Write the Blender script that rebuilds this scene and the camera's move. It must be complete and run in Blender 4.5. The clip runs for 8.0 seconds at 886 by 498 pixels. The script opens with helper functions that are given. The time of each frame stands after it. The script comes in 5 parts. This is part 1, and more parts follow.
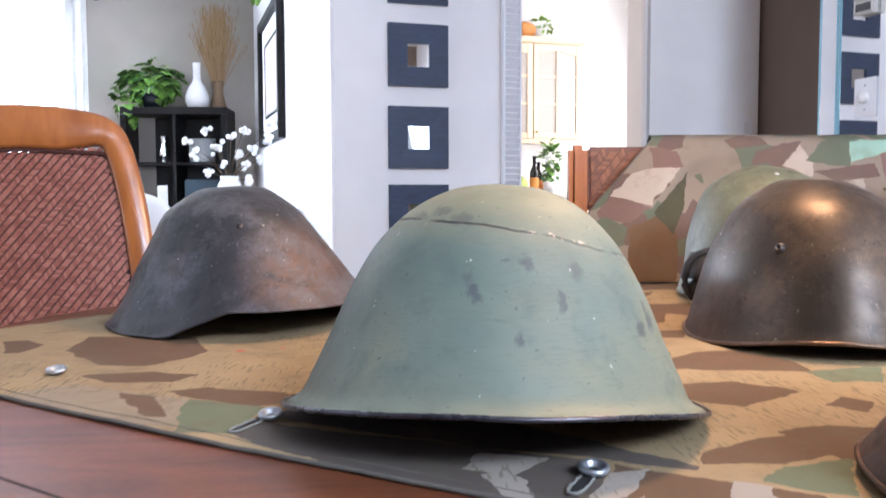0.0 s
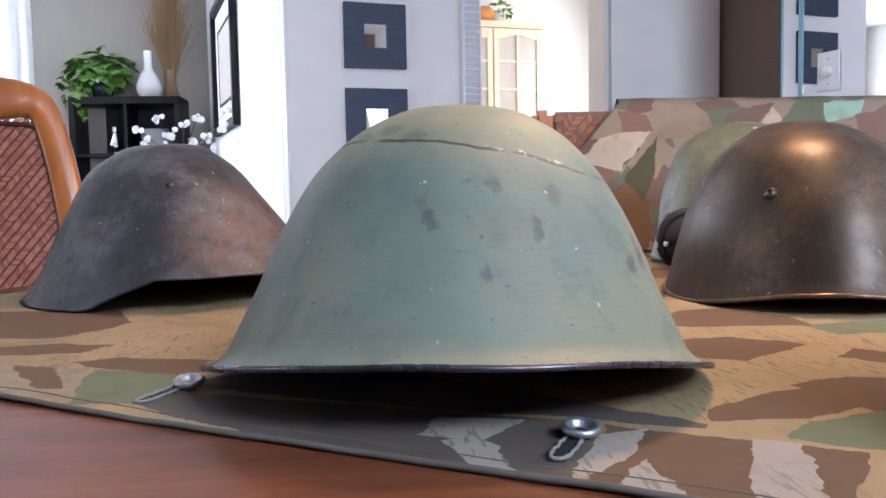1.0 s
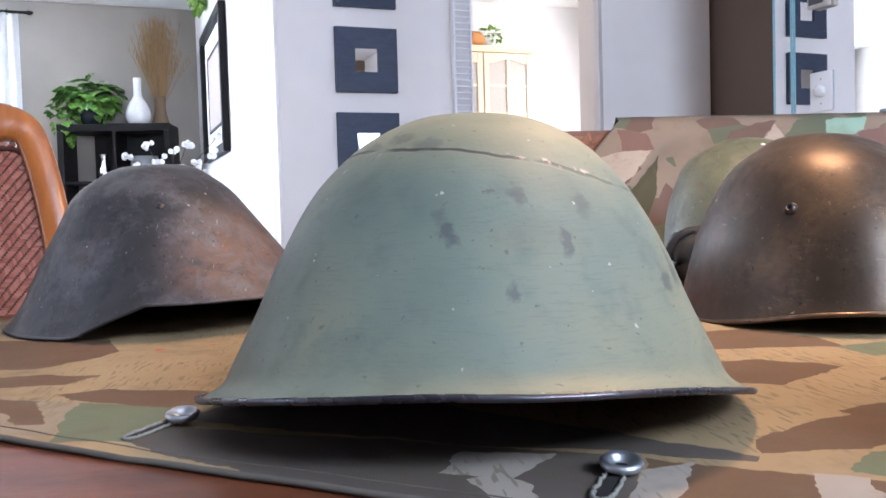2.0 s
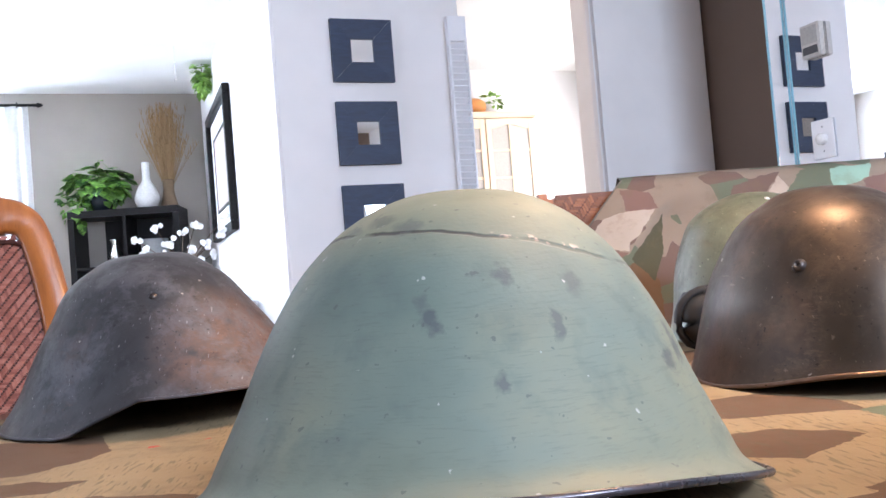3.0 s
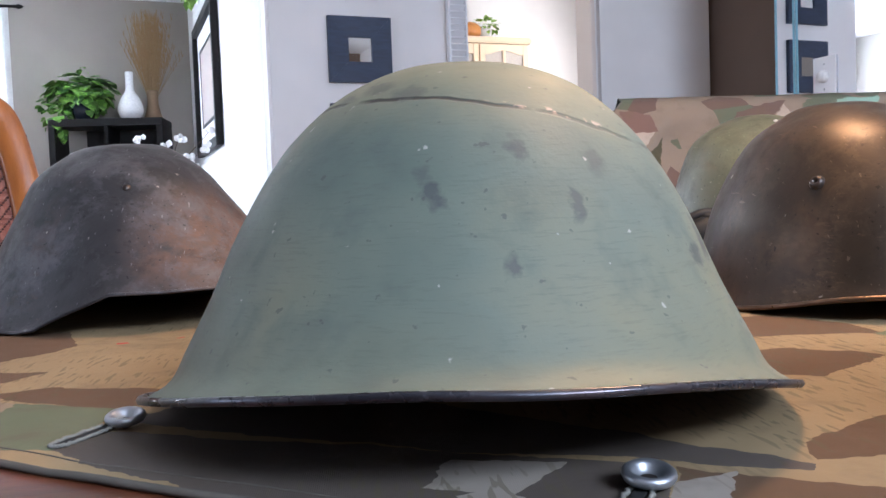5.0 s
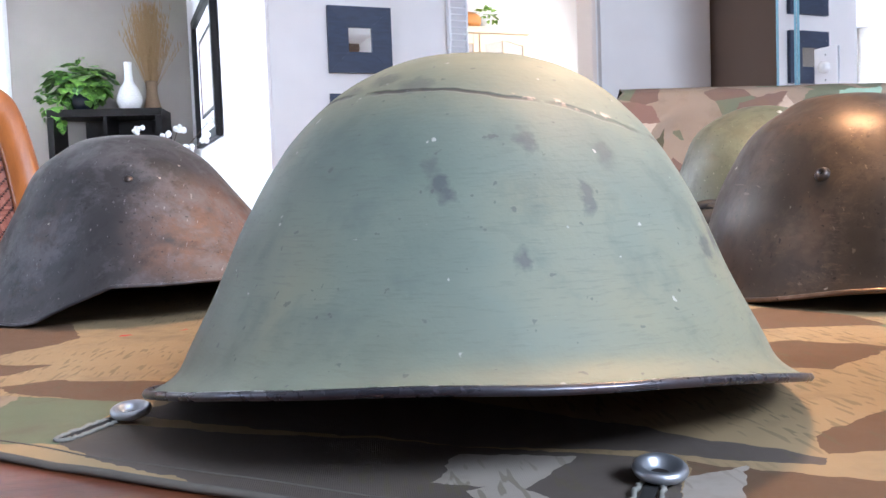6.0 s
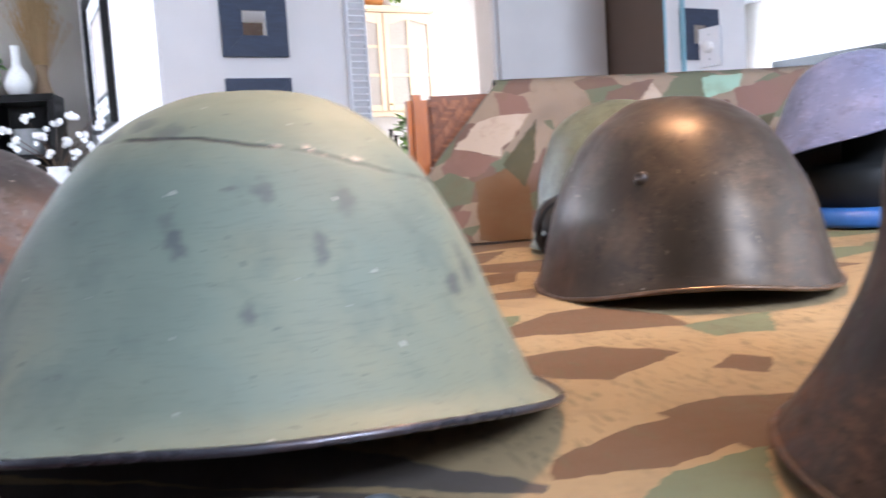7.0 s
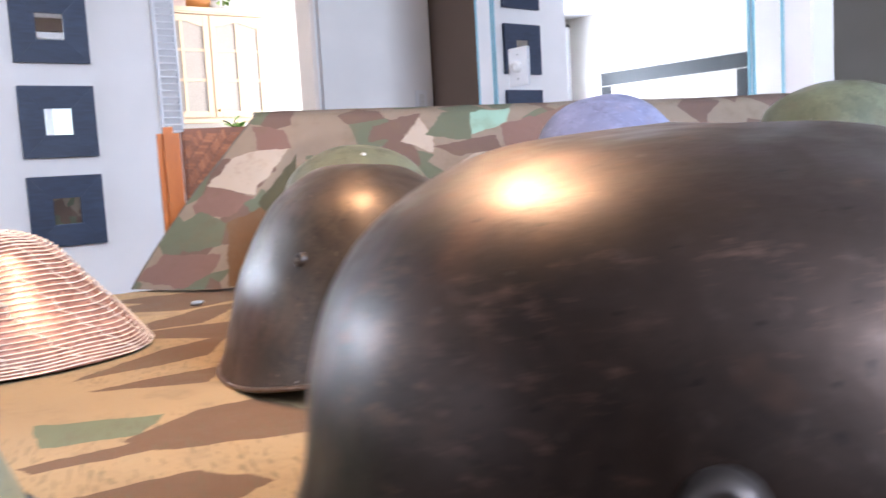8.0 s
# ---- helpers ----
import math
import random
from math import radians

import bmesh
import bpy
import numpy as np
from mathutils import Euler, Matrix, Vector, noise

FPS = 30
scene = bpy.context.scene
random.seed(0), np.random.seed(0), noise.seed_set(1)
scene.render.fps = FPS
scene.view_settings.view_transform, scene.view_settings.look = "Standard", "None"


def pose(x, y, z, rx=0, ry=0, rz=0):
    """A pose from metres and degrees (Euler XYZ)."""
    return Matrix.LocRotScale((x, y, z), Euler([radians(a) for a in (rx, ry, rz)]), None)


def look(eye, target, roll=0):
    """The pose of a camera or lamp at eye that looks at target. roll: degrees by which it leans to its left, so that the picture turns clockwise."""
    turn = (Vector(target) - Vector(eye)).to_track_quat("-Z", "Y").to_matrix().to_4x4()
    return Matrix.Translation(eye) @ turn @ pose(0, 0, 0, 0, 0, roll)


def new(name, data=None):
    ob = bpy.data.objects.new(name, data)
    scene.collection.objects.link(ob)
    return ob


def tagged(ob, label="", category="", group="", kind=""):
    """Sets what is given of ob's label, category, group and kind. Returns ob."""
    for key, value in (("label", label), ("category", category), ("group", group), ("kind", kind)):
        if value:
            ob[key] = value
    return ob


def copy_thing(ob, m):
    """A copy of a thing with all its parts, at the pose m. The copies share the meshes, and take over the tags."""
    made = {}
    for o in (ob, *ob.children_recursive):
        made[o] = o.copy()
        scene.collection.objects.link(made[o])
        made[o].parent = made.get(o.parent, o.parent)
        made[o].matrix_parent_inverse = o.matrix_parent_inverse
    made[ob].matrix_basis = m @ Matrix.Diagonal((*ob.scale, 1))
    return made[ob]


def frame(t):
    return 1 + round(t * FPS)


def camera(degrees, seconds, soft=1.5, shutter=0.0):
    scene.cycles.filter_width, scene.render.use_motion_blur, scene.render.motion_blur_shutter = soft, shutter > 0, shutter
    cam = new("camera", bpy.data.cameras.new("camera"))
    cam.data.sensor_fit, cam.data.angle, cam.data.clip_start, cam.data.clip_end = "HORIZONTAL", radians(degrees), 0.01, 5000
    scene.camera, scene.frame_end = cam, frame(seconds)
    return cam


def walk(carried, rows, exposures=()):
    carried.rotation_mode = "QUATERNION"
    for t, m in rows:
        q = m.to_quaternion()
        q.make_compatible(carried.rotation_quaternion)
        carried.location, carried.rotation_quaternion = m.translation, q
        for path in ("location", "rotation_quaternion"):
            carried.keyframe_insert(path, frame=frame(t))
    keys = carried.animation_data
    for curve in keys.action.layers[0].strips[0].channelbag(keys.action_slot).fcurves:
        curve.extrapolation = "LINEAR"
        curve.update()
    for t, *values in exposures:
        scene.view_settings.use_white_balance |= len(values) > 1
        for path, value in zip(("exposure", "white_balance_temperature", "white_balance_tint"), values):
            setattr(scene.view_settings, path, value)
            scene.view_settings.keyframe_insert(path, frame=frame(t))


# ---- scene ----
cam = camera(55.0, 8.0, soft=1.5, shutter=0.4)
PATH = [
    (0, (-0.025, -0.066, 0.909), (0.041, 1.929, 0.781), -0.2),
    (0.5, (-0.018, -0.004, 0.89), (0.089, 1.992, 0.856), 0.3),
    (1, (-0.015, 0.026, 0.866), (0.137, 2.015, 0.721), -1.1),
    (2.3, (-0.027, 0.072, 0.86), (0.161, 2.062, 0.803), -2.0),
    (2.5, (-0.022, 0.076, 0.864), (0.167, 2.067, 0.832), -2.8),
    (3, (-0.01, 0.084, 0.868), (0.145, 2.077, 0.937), -4.7),
    (3.5, (-0.012, 0.087, 0.859), (0.141, 2.082, 0.847), -3.9),
    (4, (-0.008, 0.1, 0.86), (0.168, 2.093, 0.878), -2.1),
    (4.5, (-0.007, 0.11, 0.851), (0.167, 2.1, 0.758), -2.0),
    (4.7, (-0.011, 0.127, 0.846), (0.168, 2.117, 0.752), -2.1),
    (6, (-0.018, 0.133, 0.847), (0.163, 2.121, 0.727), -2.1),
    (6.5, (-0.007, 0.131, 0.849), (0.2, 2.116, 0.729), -2.6),
    (7, (0.049, 0.115, 0.871), (0.414, 2.073, 0.687), -3.6),
    (7.2, (0.079, 0.116, 0.886), (0.534, 2.053, 0.683), -2.9),
    (7.4, (0.116, 0.127, 0.894), (0.652, 2.044, 0.705), -2.8),
    (7.5, (0.136, 0.131, 0.899), (0.698, 2.041, 0.706), -3.1),
    (7.6, (0.148, 0.125, 0.907), (0.742, 2.024, 0.71), -3.2),
    (8, (0.215, 0.128, 0.921), (0.907, 1.994, 0.719), -3.3),
]
EXPOSURES = ((0.0, 0.95, 5750, 12), (0.5, 0.80, 5750, 12), (1.0, 0.62, 5750, 12), (2.5, 0.92, 5750, 12), (3.0, 0.95, 5750, 12), (3.5, 0.45, 5750, 12), (4.0, 0.45, 5750, 12), (4.5, 0.38, 5750, 12), (6.0, 1.05, 5750, 12), (6.5, 1.00, 5750, 12), (7.0, 0.92, 5750, 12), (7.5, 0.90, 5750, 12), (8.0, 1.05, 5750, 12))
walk(cam, [(t, look(eye, target, roll)) for t, eye, target, roll in PATH], EXPOSURES)


# ---- light ----
ROT = 16.0                      # the room's walls turn this far from the table's axes
ROOM = pose(0, 0, 0, 0, 0, ROT)
TOP = 0.752                     # upper face of the cloth on the table
CEIL = 2.58

world = bpy.data.worlds.new("sky")
scene.world = world
world.use_nodes = True
wn, wl = world.node_tree.nodes, world.node_tree.links
sky = wn.new("ShaderNodeTexSky")
sky.sky_type = "NISHITA"
sky.sun_disc = False
sky.sun_elevation, sky.sun_rotation = radians(48), radians(200)
wn["Background"].inputs["Strength"].default_value = 0.12
wl.new(sky.outputs["Color"], wn["Background"].inputs["Color"])

sun = new("sun", bpy.data.lights.new("sun", "SUN"))
sun.data.energy, sun.data.angle, sun.data.color = 2.5, radians(0.6), (1.0, 0.95, 0.88)
sun.matrix_world = pose(0, 0, 8, 42, 0, 70)


def area_lamp(name, u, v, z, aim, width, height, power, colour):
    """A rectangle of light in a window's opening: the sky's light or added fill."""
    lamp = new(name, bpy.data.lights.new(name, "AREA"))
    lamp.data.shape, lamp.data.size, lamp.data.size_y = "RECTANGLE", width, height
    lamp.data.energy, lamp.data.color = power, colour
    lamp.matrix_world = ROOM @ look((u, v, z), aim)
    return lamp


# far window behind the curtain, the dining room windows behind the camera; kitchen, left and hall lamps are added fill
area_lamp("far_window_light", -1.835, 7.43, 1.55, (-1.4, 0.0, 1.2), 1.7, 1.4, 215, (0.86, 0.93, 1.0))
# warm fill added out of view to make the kitchen bright
area_lamp("kitchen_fill_light", 3.92, 5.2, 1.6, (1.0, 5.2, 1.4), 1.5, 1.2, 40, (1.0, 0.93, 0.84))
area_lamp("right_window_light", 2.72, -0.75, 1.60, (0.2, 0.4, 0.9), 1.3, 1.1, 10, (0.74, 0.85, 1.0))
# added fill from the left that brightens the wall with the square mirrors
area_lamp("left_fill_light", -3.22, 1.9, 1.55, (0.6, 3.4, 1.4), 1.4, 1.25, 15, (0.80, 0.86, 1.0))
area_lamp("back_window_light", 0.80, -1.55, 2.08, (0.72, 0.6, 1.15), 0.95, 0.60, 52, (0.78, 0.87, 1.0))
# unseen fill lamp, added to brighten the passage
area_lamp("hall_fill_light", 4.6, -2.93, 1.55, (4.9, 3.0, 1.2), 1.3, 1.3, 40, (0.86, 0.93, 1.0))
# the warm lamp over the table
bulb = new("bulb_light", bpy.data.lights.new("bulb_light", "POINT"))
bulb.data.energy, bulb.data.color, bulb.data.shadow_soft_size = 15, (1.0, 0.62, 0.34), 0.07
bulb.location = (0.38, 0.85, 1.45)


# ---- materials ----
class Nodes:
    """A short hand for building a node material."""

    def __init__(self, name):
        self.mat = bpy.data.materials.new(name)
        self.mat.use_nodes = True
        self.n, self.l = self.mat.node_tree.nodes, self.mat.node_tree.links
        self.bsdf = self.n["Principled BSDF"]
        self.coord = self.n.new("ShaderNodeTexCoord").outputs["Object"]

    def link(self, value, socket):
        if hasattr(value, "is_output"):
            self.l.new(value, socket)
        else:
            socket.default_value = value

    def math(self, op, a, b=0.0, c=0.0, clamp=False):
        k = self.n.new("ShaderNodeMath")
        k.operation, k.use_clamp = op, clamp
        for s, v in zip(k.inputs, (a, b, c)):
            self.link(v, s)
        return k.outputs[0]

    def vec(self, op, a, b=(0, 0, 0)):
        k = self.n.new("ShaderNodeVectorMath")
        k.operation = op
        self.link(a, k.inputs[0])
        self.link(b, k.inputs[1])
        return k.outputs["Value"] if op in ("LENGTH", "DISTANCE", "DOT_PRODUCT") else k.outputs["Vector"]

    def scaled(self, scale, turn=(0, 0, 0), base=None):
        k = self.n.new("ShaderNodeMapping")
        k.inputs["Scale"].default_value = scale
        k.inputs["Rotation"].default_value = [radians(a) for a in turn]
        self.link(self.coord if base is None else base, k.inputs["Vector"])
        return k.outputs["Vector"]

    def noise(self, scale, detail=4.0, rough=0.55, vector=None, distort=0.0):
        k = self.n.new("ShaderNodeTexNoise")
        k.inputs["Scale"].default_value, k.inputs["Detail"].default_value = scale, detail
        k.inputs["Roughness"].default_value, k.inputs["Distortion"].default_value = rough, distort
        self.link(self.coord if vector is None else vector, k.inputs["Vector"])
        return k.outputs["Fac"]

    def noise_vec(self, scale, amount, vector=None):
        k = self.n.new("ShaderNodeTexNoise")
        k.inputs["Scale"].default_value, k.inputs["Detail"].default_value = scale, 3.0
        base = self.coord if vector is None else vector
        self.link(base, k.inputs["Vector"])
        off = self.vec("SUBTRACT", k.outputs["Color"], (0.5, 0.5, 0.5))
        return self.vec("ADD", base, self.vec("MULTIPLY", off, (amount, amount, amount)))

    def ramp(self, fac, stops, constant=False):
        k = self.n.new("ShaderNodeValToRGB")
        self.link(fac, k.inputs["Fac"])
        if constant:
            k.color_ramp.interpolation = "CONSTANT"
        e = k.color_ramp.elements
        while len(e) < len(stops):
            e.new(0.5)
        for s, (p, c) in zip(e, stops):
            s.position, s.color = p, (*c, 1) if len(c) == 3 else c
        return k.outputs["Color"]

    def mask(self, fac, low, high):
        k = self.n.new("ShaderNodeMapRange")
        self.link(fac, k.inputs["Value"])
        k.inputs["From Min"].default_value, k.inputs["From Max"].default_value = low, high
        return k.outputs["Result"]

    def mix(self, fac, a, b):
        k = self.n.new("ShaderNodeMix")
        k.data_type = "RGBA"
        self.link(fac, k.inputs["Factor"])
        for v, s in ((a, k.inputs["A"]), (b, k.inputs["B"])):
            self.link((*v, 1) if isinstance(v, tuple) and len(v) == 3 else v, s)
        return k.outputs["Result"]

    def bump(self, height, strength, distance, over=None):
        k = self.n.new("ShaderNodeBump")
        k.inputs["Strength"].default_value, k.inputs["Distance"].default_value = strength, distance
        self.link(height, k.inputs["Height"])
        if over is not None:
            self.l.new(over, k.inputs["Normal"])
        return k.outputs["Normal"]

    def done(self, colour, rough=0.6, metal=0.0, normal=None, spec=None):
        self.link((*colour, 1) if isinstance(colour, tuple) and len(colour) == 3 else colour, self.bsdf.inputs["Base Color"])
        self.link(rough, self.bsdf.inputs["Roughness"])
        self.link(metal, self.bsdf.inputs["Metallic"])
        if normal is not None:
            self.l.new(normal, self.bsdf.inputs["Normal"])
        if spec is not None:
            self.bsdf.inputs["Specular IOR Level"].default_value = spec
        return self.mat


def painted(name, colour, rough=0.75, vary=0.06, grain=260, bump=0.15):
    """Plain paint or plaster with faint unevenness."""
    k = Nodes(name)
    big, fine = k.noise(1.7), k.noise(grain, 2)
    dark = tuple(c * (1 - vary) for c in colour)
    light = tuple(min(1, c * (1 + vary)) for c in colour)
    return k.done(k.ramp(big, ((0.3, dark), (0.7, light))), k.math("MULTIPLY_ADD", fine, 0.12, rough - 0.06), 0,
                  k.bump(fine, bump, 0.0006))


def wood(name, dark, light, rough=0.32, grain=(3, 26, 26), coat=0.0):
    k = Nodes(name)
    v = k.noise_vec(2.2, 0.06, k.scaled(grain))
    rings, fine = k.noise(1.3, 5, 0.6, v, 0.8), k.noise(9, 3, 0.6, k.scaled((grain[0] * 3, grain[1] * 4, grain[2] * 4)))
    blotch = k.noise(2.1, 2)
    c = k.ramp(rings, ((0.28, dark), (0.5, tuple((a + b) / 2 for a, b in zip(dark, light))), (0.75, light)))
    c = k.mix(k.math("MULTIPLY", k.mask(fine, 0.55, 0.75), 0.35), c, tuple(x * 0.45 for x in dark))
    c = k.mix(k.math("MULTIPLY", k.mask(blotch, 0.4, 0.8), 0.3), c, tuple(x * 0.6 for x in light))
    m = k.done(c, k.math("MULTIPLY_ADD", fine, 0.16, rough - 0.08), 0, k.bump(fine, 0.12, 0.0006))
    k.bsdf.inputs["Coat Weight"].default_value, k.bsdf.inputs["Coat Roughness"].default_value = coat, 0.18
    return m


def spot(k, v, centre, size, soft=0.5):
    """1 inside an uneven spot of that half size, in metres, 0 outside."""
    d = k.vec("LENGTH", k.vec("DIVIDE", k.vec("SUBTRACT", v, centre), size))
    return k.mask(d, 1.0 + soft / 2, 1.0 - soft / 2)


def green_paint():
    """Chipped matt sea-green helmet paint with a dark cracked seam across the crown and smudges of tar."""
    k = Nodes("green_helmet_paint")
    v = k.noise_vec(240, 0.007, k.noise_vec(90, 0.010))
    big, mid = k.noise(9, 3), k.noise(46, 4)
    brush = k.noise(6, 4, 0.65, k.scaled((14, 14, 150)))
    fine = k.noise(420, 2)
    c = k.ramp(big, ((0.32, (0.092, 0.120, 0.098)), (0.50, (0.138, 0.164, 0.126)), (0.68, (0.186, 0.186, 0.120))))
    c = k.mix(k.math("MULTIPLY", k.mask(mid, 0.54, 0.70), 0.5), c, (0.085, 0.108, 0.092))
    c = k.mix(k.math("MULTIPLY", k.mask(brush, 0.53, 0.66), 0.28), c, (0.075, 0.085, 0.070))
    z = k.n.new("ShaderNodeSeparateXYZ")
    k.link(v, z.inputs[0])
    x, y, h = z.outputs
    # more olive towards the rim and on the crown
    c = k.mix(k.math("MULTIPLY", k.mask(k.math("ADD", h, k.math("MULTIPLY", big, 0.05)), 0.085, 0.045), 0.5), c, (0.195, 0.182, 0.110))
    c = k.mix(k.math("MULTIPLY", k.mask(k.math("ADD", h, k.math("MULTIPLY", big, 0.03)), 0.135, 0.160), 0.55), c, (0.215, 0.205, 0.120))
    dark = 0.0
    for centre, size, amount in (((-0.0223, -0.104, 0.0987), (0.006, 0.03, 0.007), 0.95), ((-0.0265, -0.102, 0.1055), (0.005, 0.03, 0.006), 0.55),
                                 ((0.0032, -0.125, 0.0721), (0.006, 0.03, 0.008), 0.85), ((0.0117, -0.093, 0.1149), (0.005, 0.03, 0.009), 0.75),
                                 ((0.0299, -0.106, 0.0936), (0.0045, 0.03, 0.012), 0.85), ((0.0418, -0.088, 0.1095), (0.008, 0.03, 0.009), 0.6),
                                 ((0.0945, -0.063, 0.0745), (0.006, 0.022, 0.012), 1.0), ((0.0925, -0.066, 0.0845), (0.004, 0.02, 0.010), 0.9), ((0.0850, -0.080, 0.0715), (0.007, 0.016, 0.0075), 1.0),
                                 ((-0.038, -0.0385, 0.1466), (0.011, 0.020, 0.006), 0.75), ((-0.0265, -0.058, 0.1404), (0.012, 0.014, 0.006), 0.7),
                                 ((-0.0521, -0.031, 0.1425), (0.008, 0.02, 0.005), 0.7), ((0.018, -0.105, 0.098), (0.034, 0.03, 0.014), 0.16)):
        dark = k.math("MAXIMUM", dark, k.math("MULTIPLY", spot(k, v, centre, tuple(0.58 * q for q in size), 0.8), 0.62 * amount))
    c = k.mix(dark, c, (0.030, 0.032, 0.042))
    # the seam: a dark line that falls slowly to the right
    w = k.noise_vec(30, 0.006)
    zz = k.n.new("ShaderNodeSeparateXYZ")
    k.link(w, zz.inputs[0])
    fall = k.math("MAXIMUM", k.math("ADD", zz.outputs[0], 0.03), 0.0)
    level = k.math("SUBTRACT", zz.outputs[2], k.math("MULTIPLY_ADD", k.math("POWER", fall, 1.35), -0.46, 0.1395))
    line = k.mask(k.math("ABSOLUTE", level), 0.0012, 0.0004)
    line = k.math("MULTIPLY", line, k.mask(k.noise(34, 3), 0.37, 0.47))
    line = k.math("MULTIPLY", line, k.math("MULTIPLY_ADD", k.mask(x, 0.035, -0.005), 0.5, 0.5))
    line = k.math("MULTIPLY", line, k.mask(y, 0.03, 0.01))
    # bare bright metal where the seam is rubbed through
    bare = k.math("MULTIPLY", k.mask(k.math("ABSOLUTE", k.math("SUBTRACT", level, 0.001)), 0.0018, 0.0006), k.math("MULTIPLY", spot(k, v, (0.036, -0.074, 0.127), (0.026, 0.03, 0.02), 0.8), k.mask(k.noise(190, 3), 0.55, 0.62)))
    c = k.mix(bare, c, (0.46, 0.36, 0.28))
    c = k.mix(k.math("MULTIPLY", line, 0.9), c, (0.022, 0.020, 0.018))
    speck = k.mask(k.noise(210, 2, 0.5), 0.70, 0.73)
    c = k.mix(k.math("MULTIPLY", speck, 0.6), c, (0.060, 0.065, 0.058))
    chips = k.mask(k.noise(150, 2, 0.5), 0.735, 0.76)
    c = k.mix(chips, c, (0.34, 0.34, 0.30))
    rust = k.math("MULTIPLY", k.mask(h, 0.020, 0.006), k.mask(k.noise(70, 3), 0.52, 0.64))
    c = k.mix(rust, c, (0.13, 0.055, 0.025))
    n1 = k.bump(fine, 0.25, 0.0004)
    n2 = k.bump(brush, 0.10, 0.0005, n1)
    n3 = k.bump(k.math("SUBTRACT", 1.0, line), 0.6, 0.0012, n2)
    return k.done(c, k.math("MULTIPLY_ADD", mid, 0.25, 0.52), 0, n3)


def worn_steel(name, dark, mid, rust, rust_cut=0.52, rough=0.42, metal=0.35, patch=None, chips=0.7, marks=0.3, oil=0.0):
    """Bare or thinly painted steel helmet, rubbed, scratched and rusted in patches."""
    k = Nodes(name)
    v = k.noise_vec(18, 0.03)
    big, small = k.noise(7, 4, 0.6, v), k.noise(60, 4, 0.65)
    streak = k.noise(5, 4, 0.7, k.scaled((18, 18, 60), (12, 20, 0)))
    fine = k.noise(380, 2)
    c = k.ramp(big, ((0.33, dark), (0.62, mid)))
    r = k.math("MULTIPLY", k.mask(k.math("MULTIPLY_ADD", streak, 0.45, k.math("MULTIPLY", big, 0.6)), rust_cut, rust_cut + 0.12), k.mask(small, 0.3, 0.6))
    if patch is not None:
        r = k.math("MAXIMUM", k.math("MULTIPLY", r, 0.6), k.math("MULTIPLY", spot(k, v, *patch, 0.8), k.mask(small, 0.25, 0.65)))
    c = k.mix(r, c, rust)
    mottle = k.noise(30, 5, 0.7, v)
    c = k.mix(k.math("MULTIPLY", k.mask(mottle, 0.50, 0.66), 0.55), c, tuple(0.45 * x for x in dark))
    c = k.mix(k.math("MULTIPLY", k.mask(k.noise(17, 4, 0.6, v), 0.56, 0.70), 0.45), c, tuple(0.5 * x + 0.5 * y for x, y in zip(mid, rust)))
    worn = k.mask(k.noise(13, 7, 0.78, v), 0.50, 0.62)
    c = k.mix(k.math("MULTIPLY", worn, 0.9 * marks), c, tuple(1.9 * x + 0.008 for x in mid))
    pits = k.mask(k.noise(230, 2, 0.5), 0.68, 0.72)
    c = k.mix(k.math("MULTIPLY", pits, 0.7), c, tuple(0.3 * x for x in dark))
    chip = k.mask(k.noise(85, 2, 0.4), 0.765, 0.785)
    c = k.mix(k.math("MULTIPLY", chip, chips), c, (0.42, 0.39, 0.34))
    dust = k.math("MULTIPLY", k.mask(k.noise(120, 3, 0.7), 0.62, 0.80), 0.14)
    c = k.mix(dust, c, tuple(min(1, 2.2 * x + 0.05) for x in mid))
    scratch = k.mask(k.noise(3, 2, 0.5, k.scaled((160, 9, 60), (30, 40, 25))), 0.70, 0.735)
    c = k.mix(k.math("MULTIPLY", scratch, marks), c, tuple(min(1, 3 * x + 0.06) for x in mid))
    n = k.bump(fine, 0.15, 0.0004)
    n = k.bump(small, 0.3, 0.0009, n)
    n = k.bump(big, 0.25, 0.004, n)
    rr = k.math("MULTIPLY_ADD", r, 0.25, k.math("MULTIPLY_ADD", k.math("ADD", small, mottle), 0.30, rough - 0.30))
    k.bsdf.inputs["Coat Weight"].default_value, k.bsdf.inputs["Coat Roughness"].default_value = oil, 0.36
    return k.done(c, rr, k.math("MULTIPLY", k.math("SUBTRACT", 1.0, r), metal), n)


def inside(k, xy, corners):
    """1 inside a convex printed shape whose corners run anticlockwise, 0 outside."""
    out = None
    for (x0, y0), (x1, y1) in zip(corners, corners[1:] + corners[:1]):
        nx, ny = -(y1 - y0), x1 - x0
        side = k.math("GREATER_THAN", k.vec("DOT_PRODUCT", xy, (nx, ny, 0)), nx * x0 + ny * y0)
        out = side if out is None else k.math("MULTIPLY", out, side)
    return out


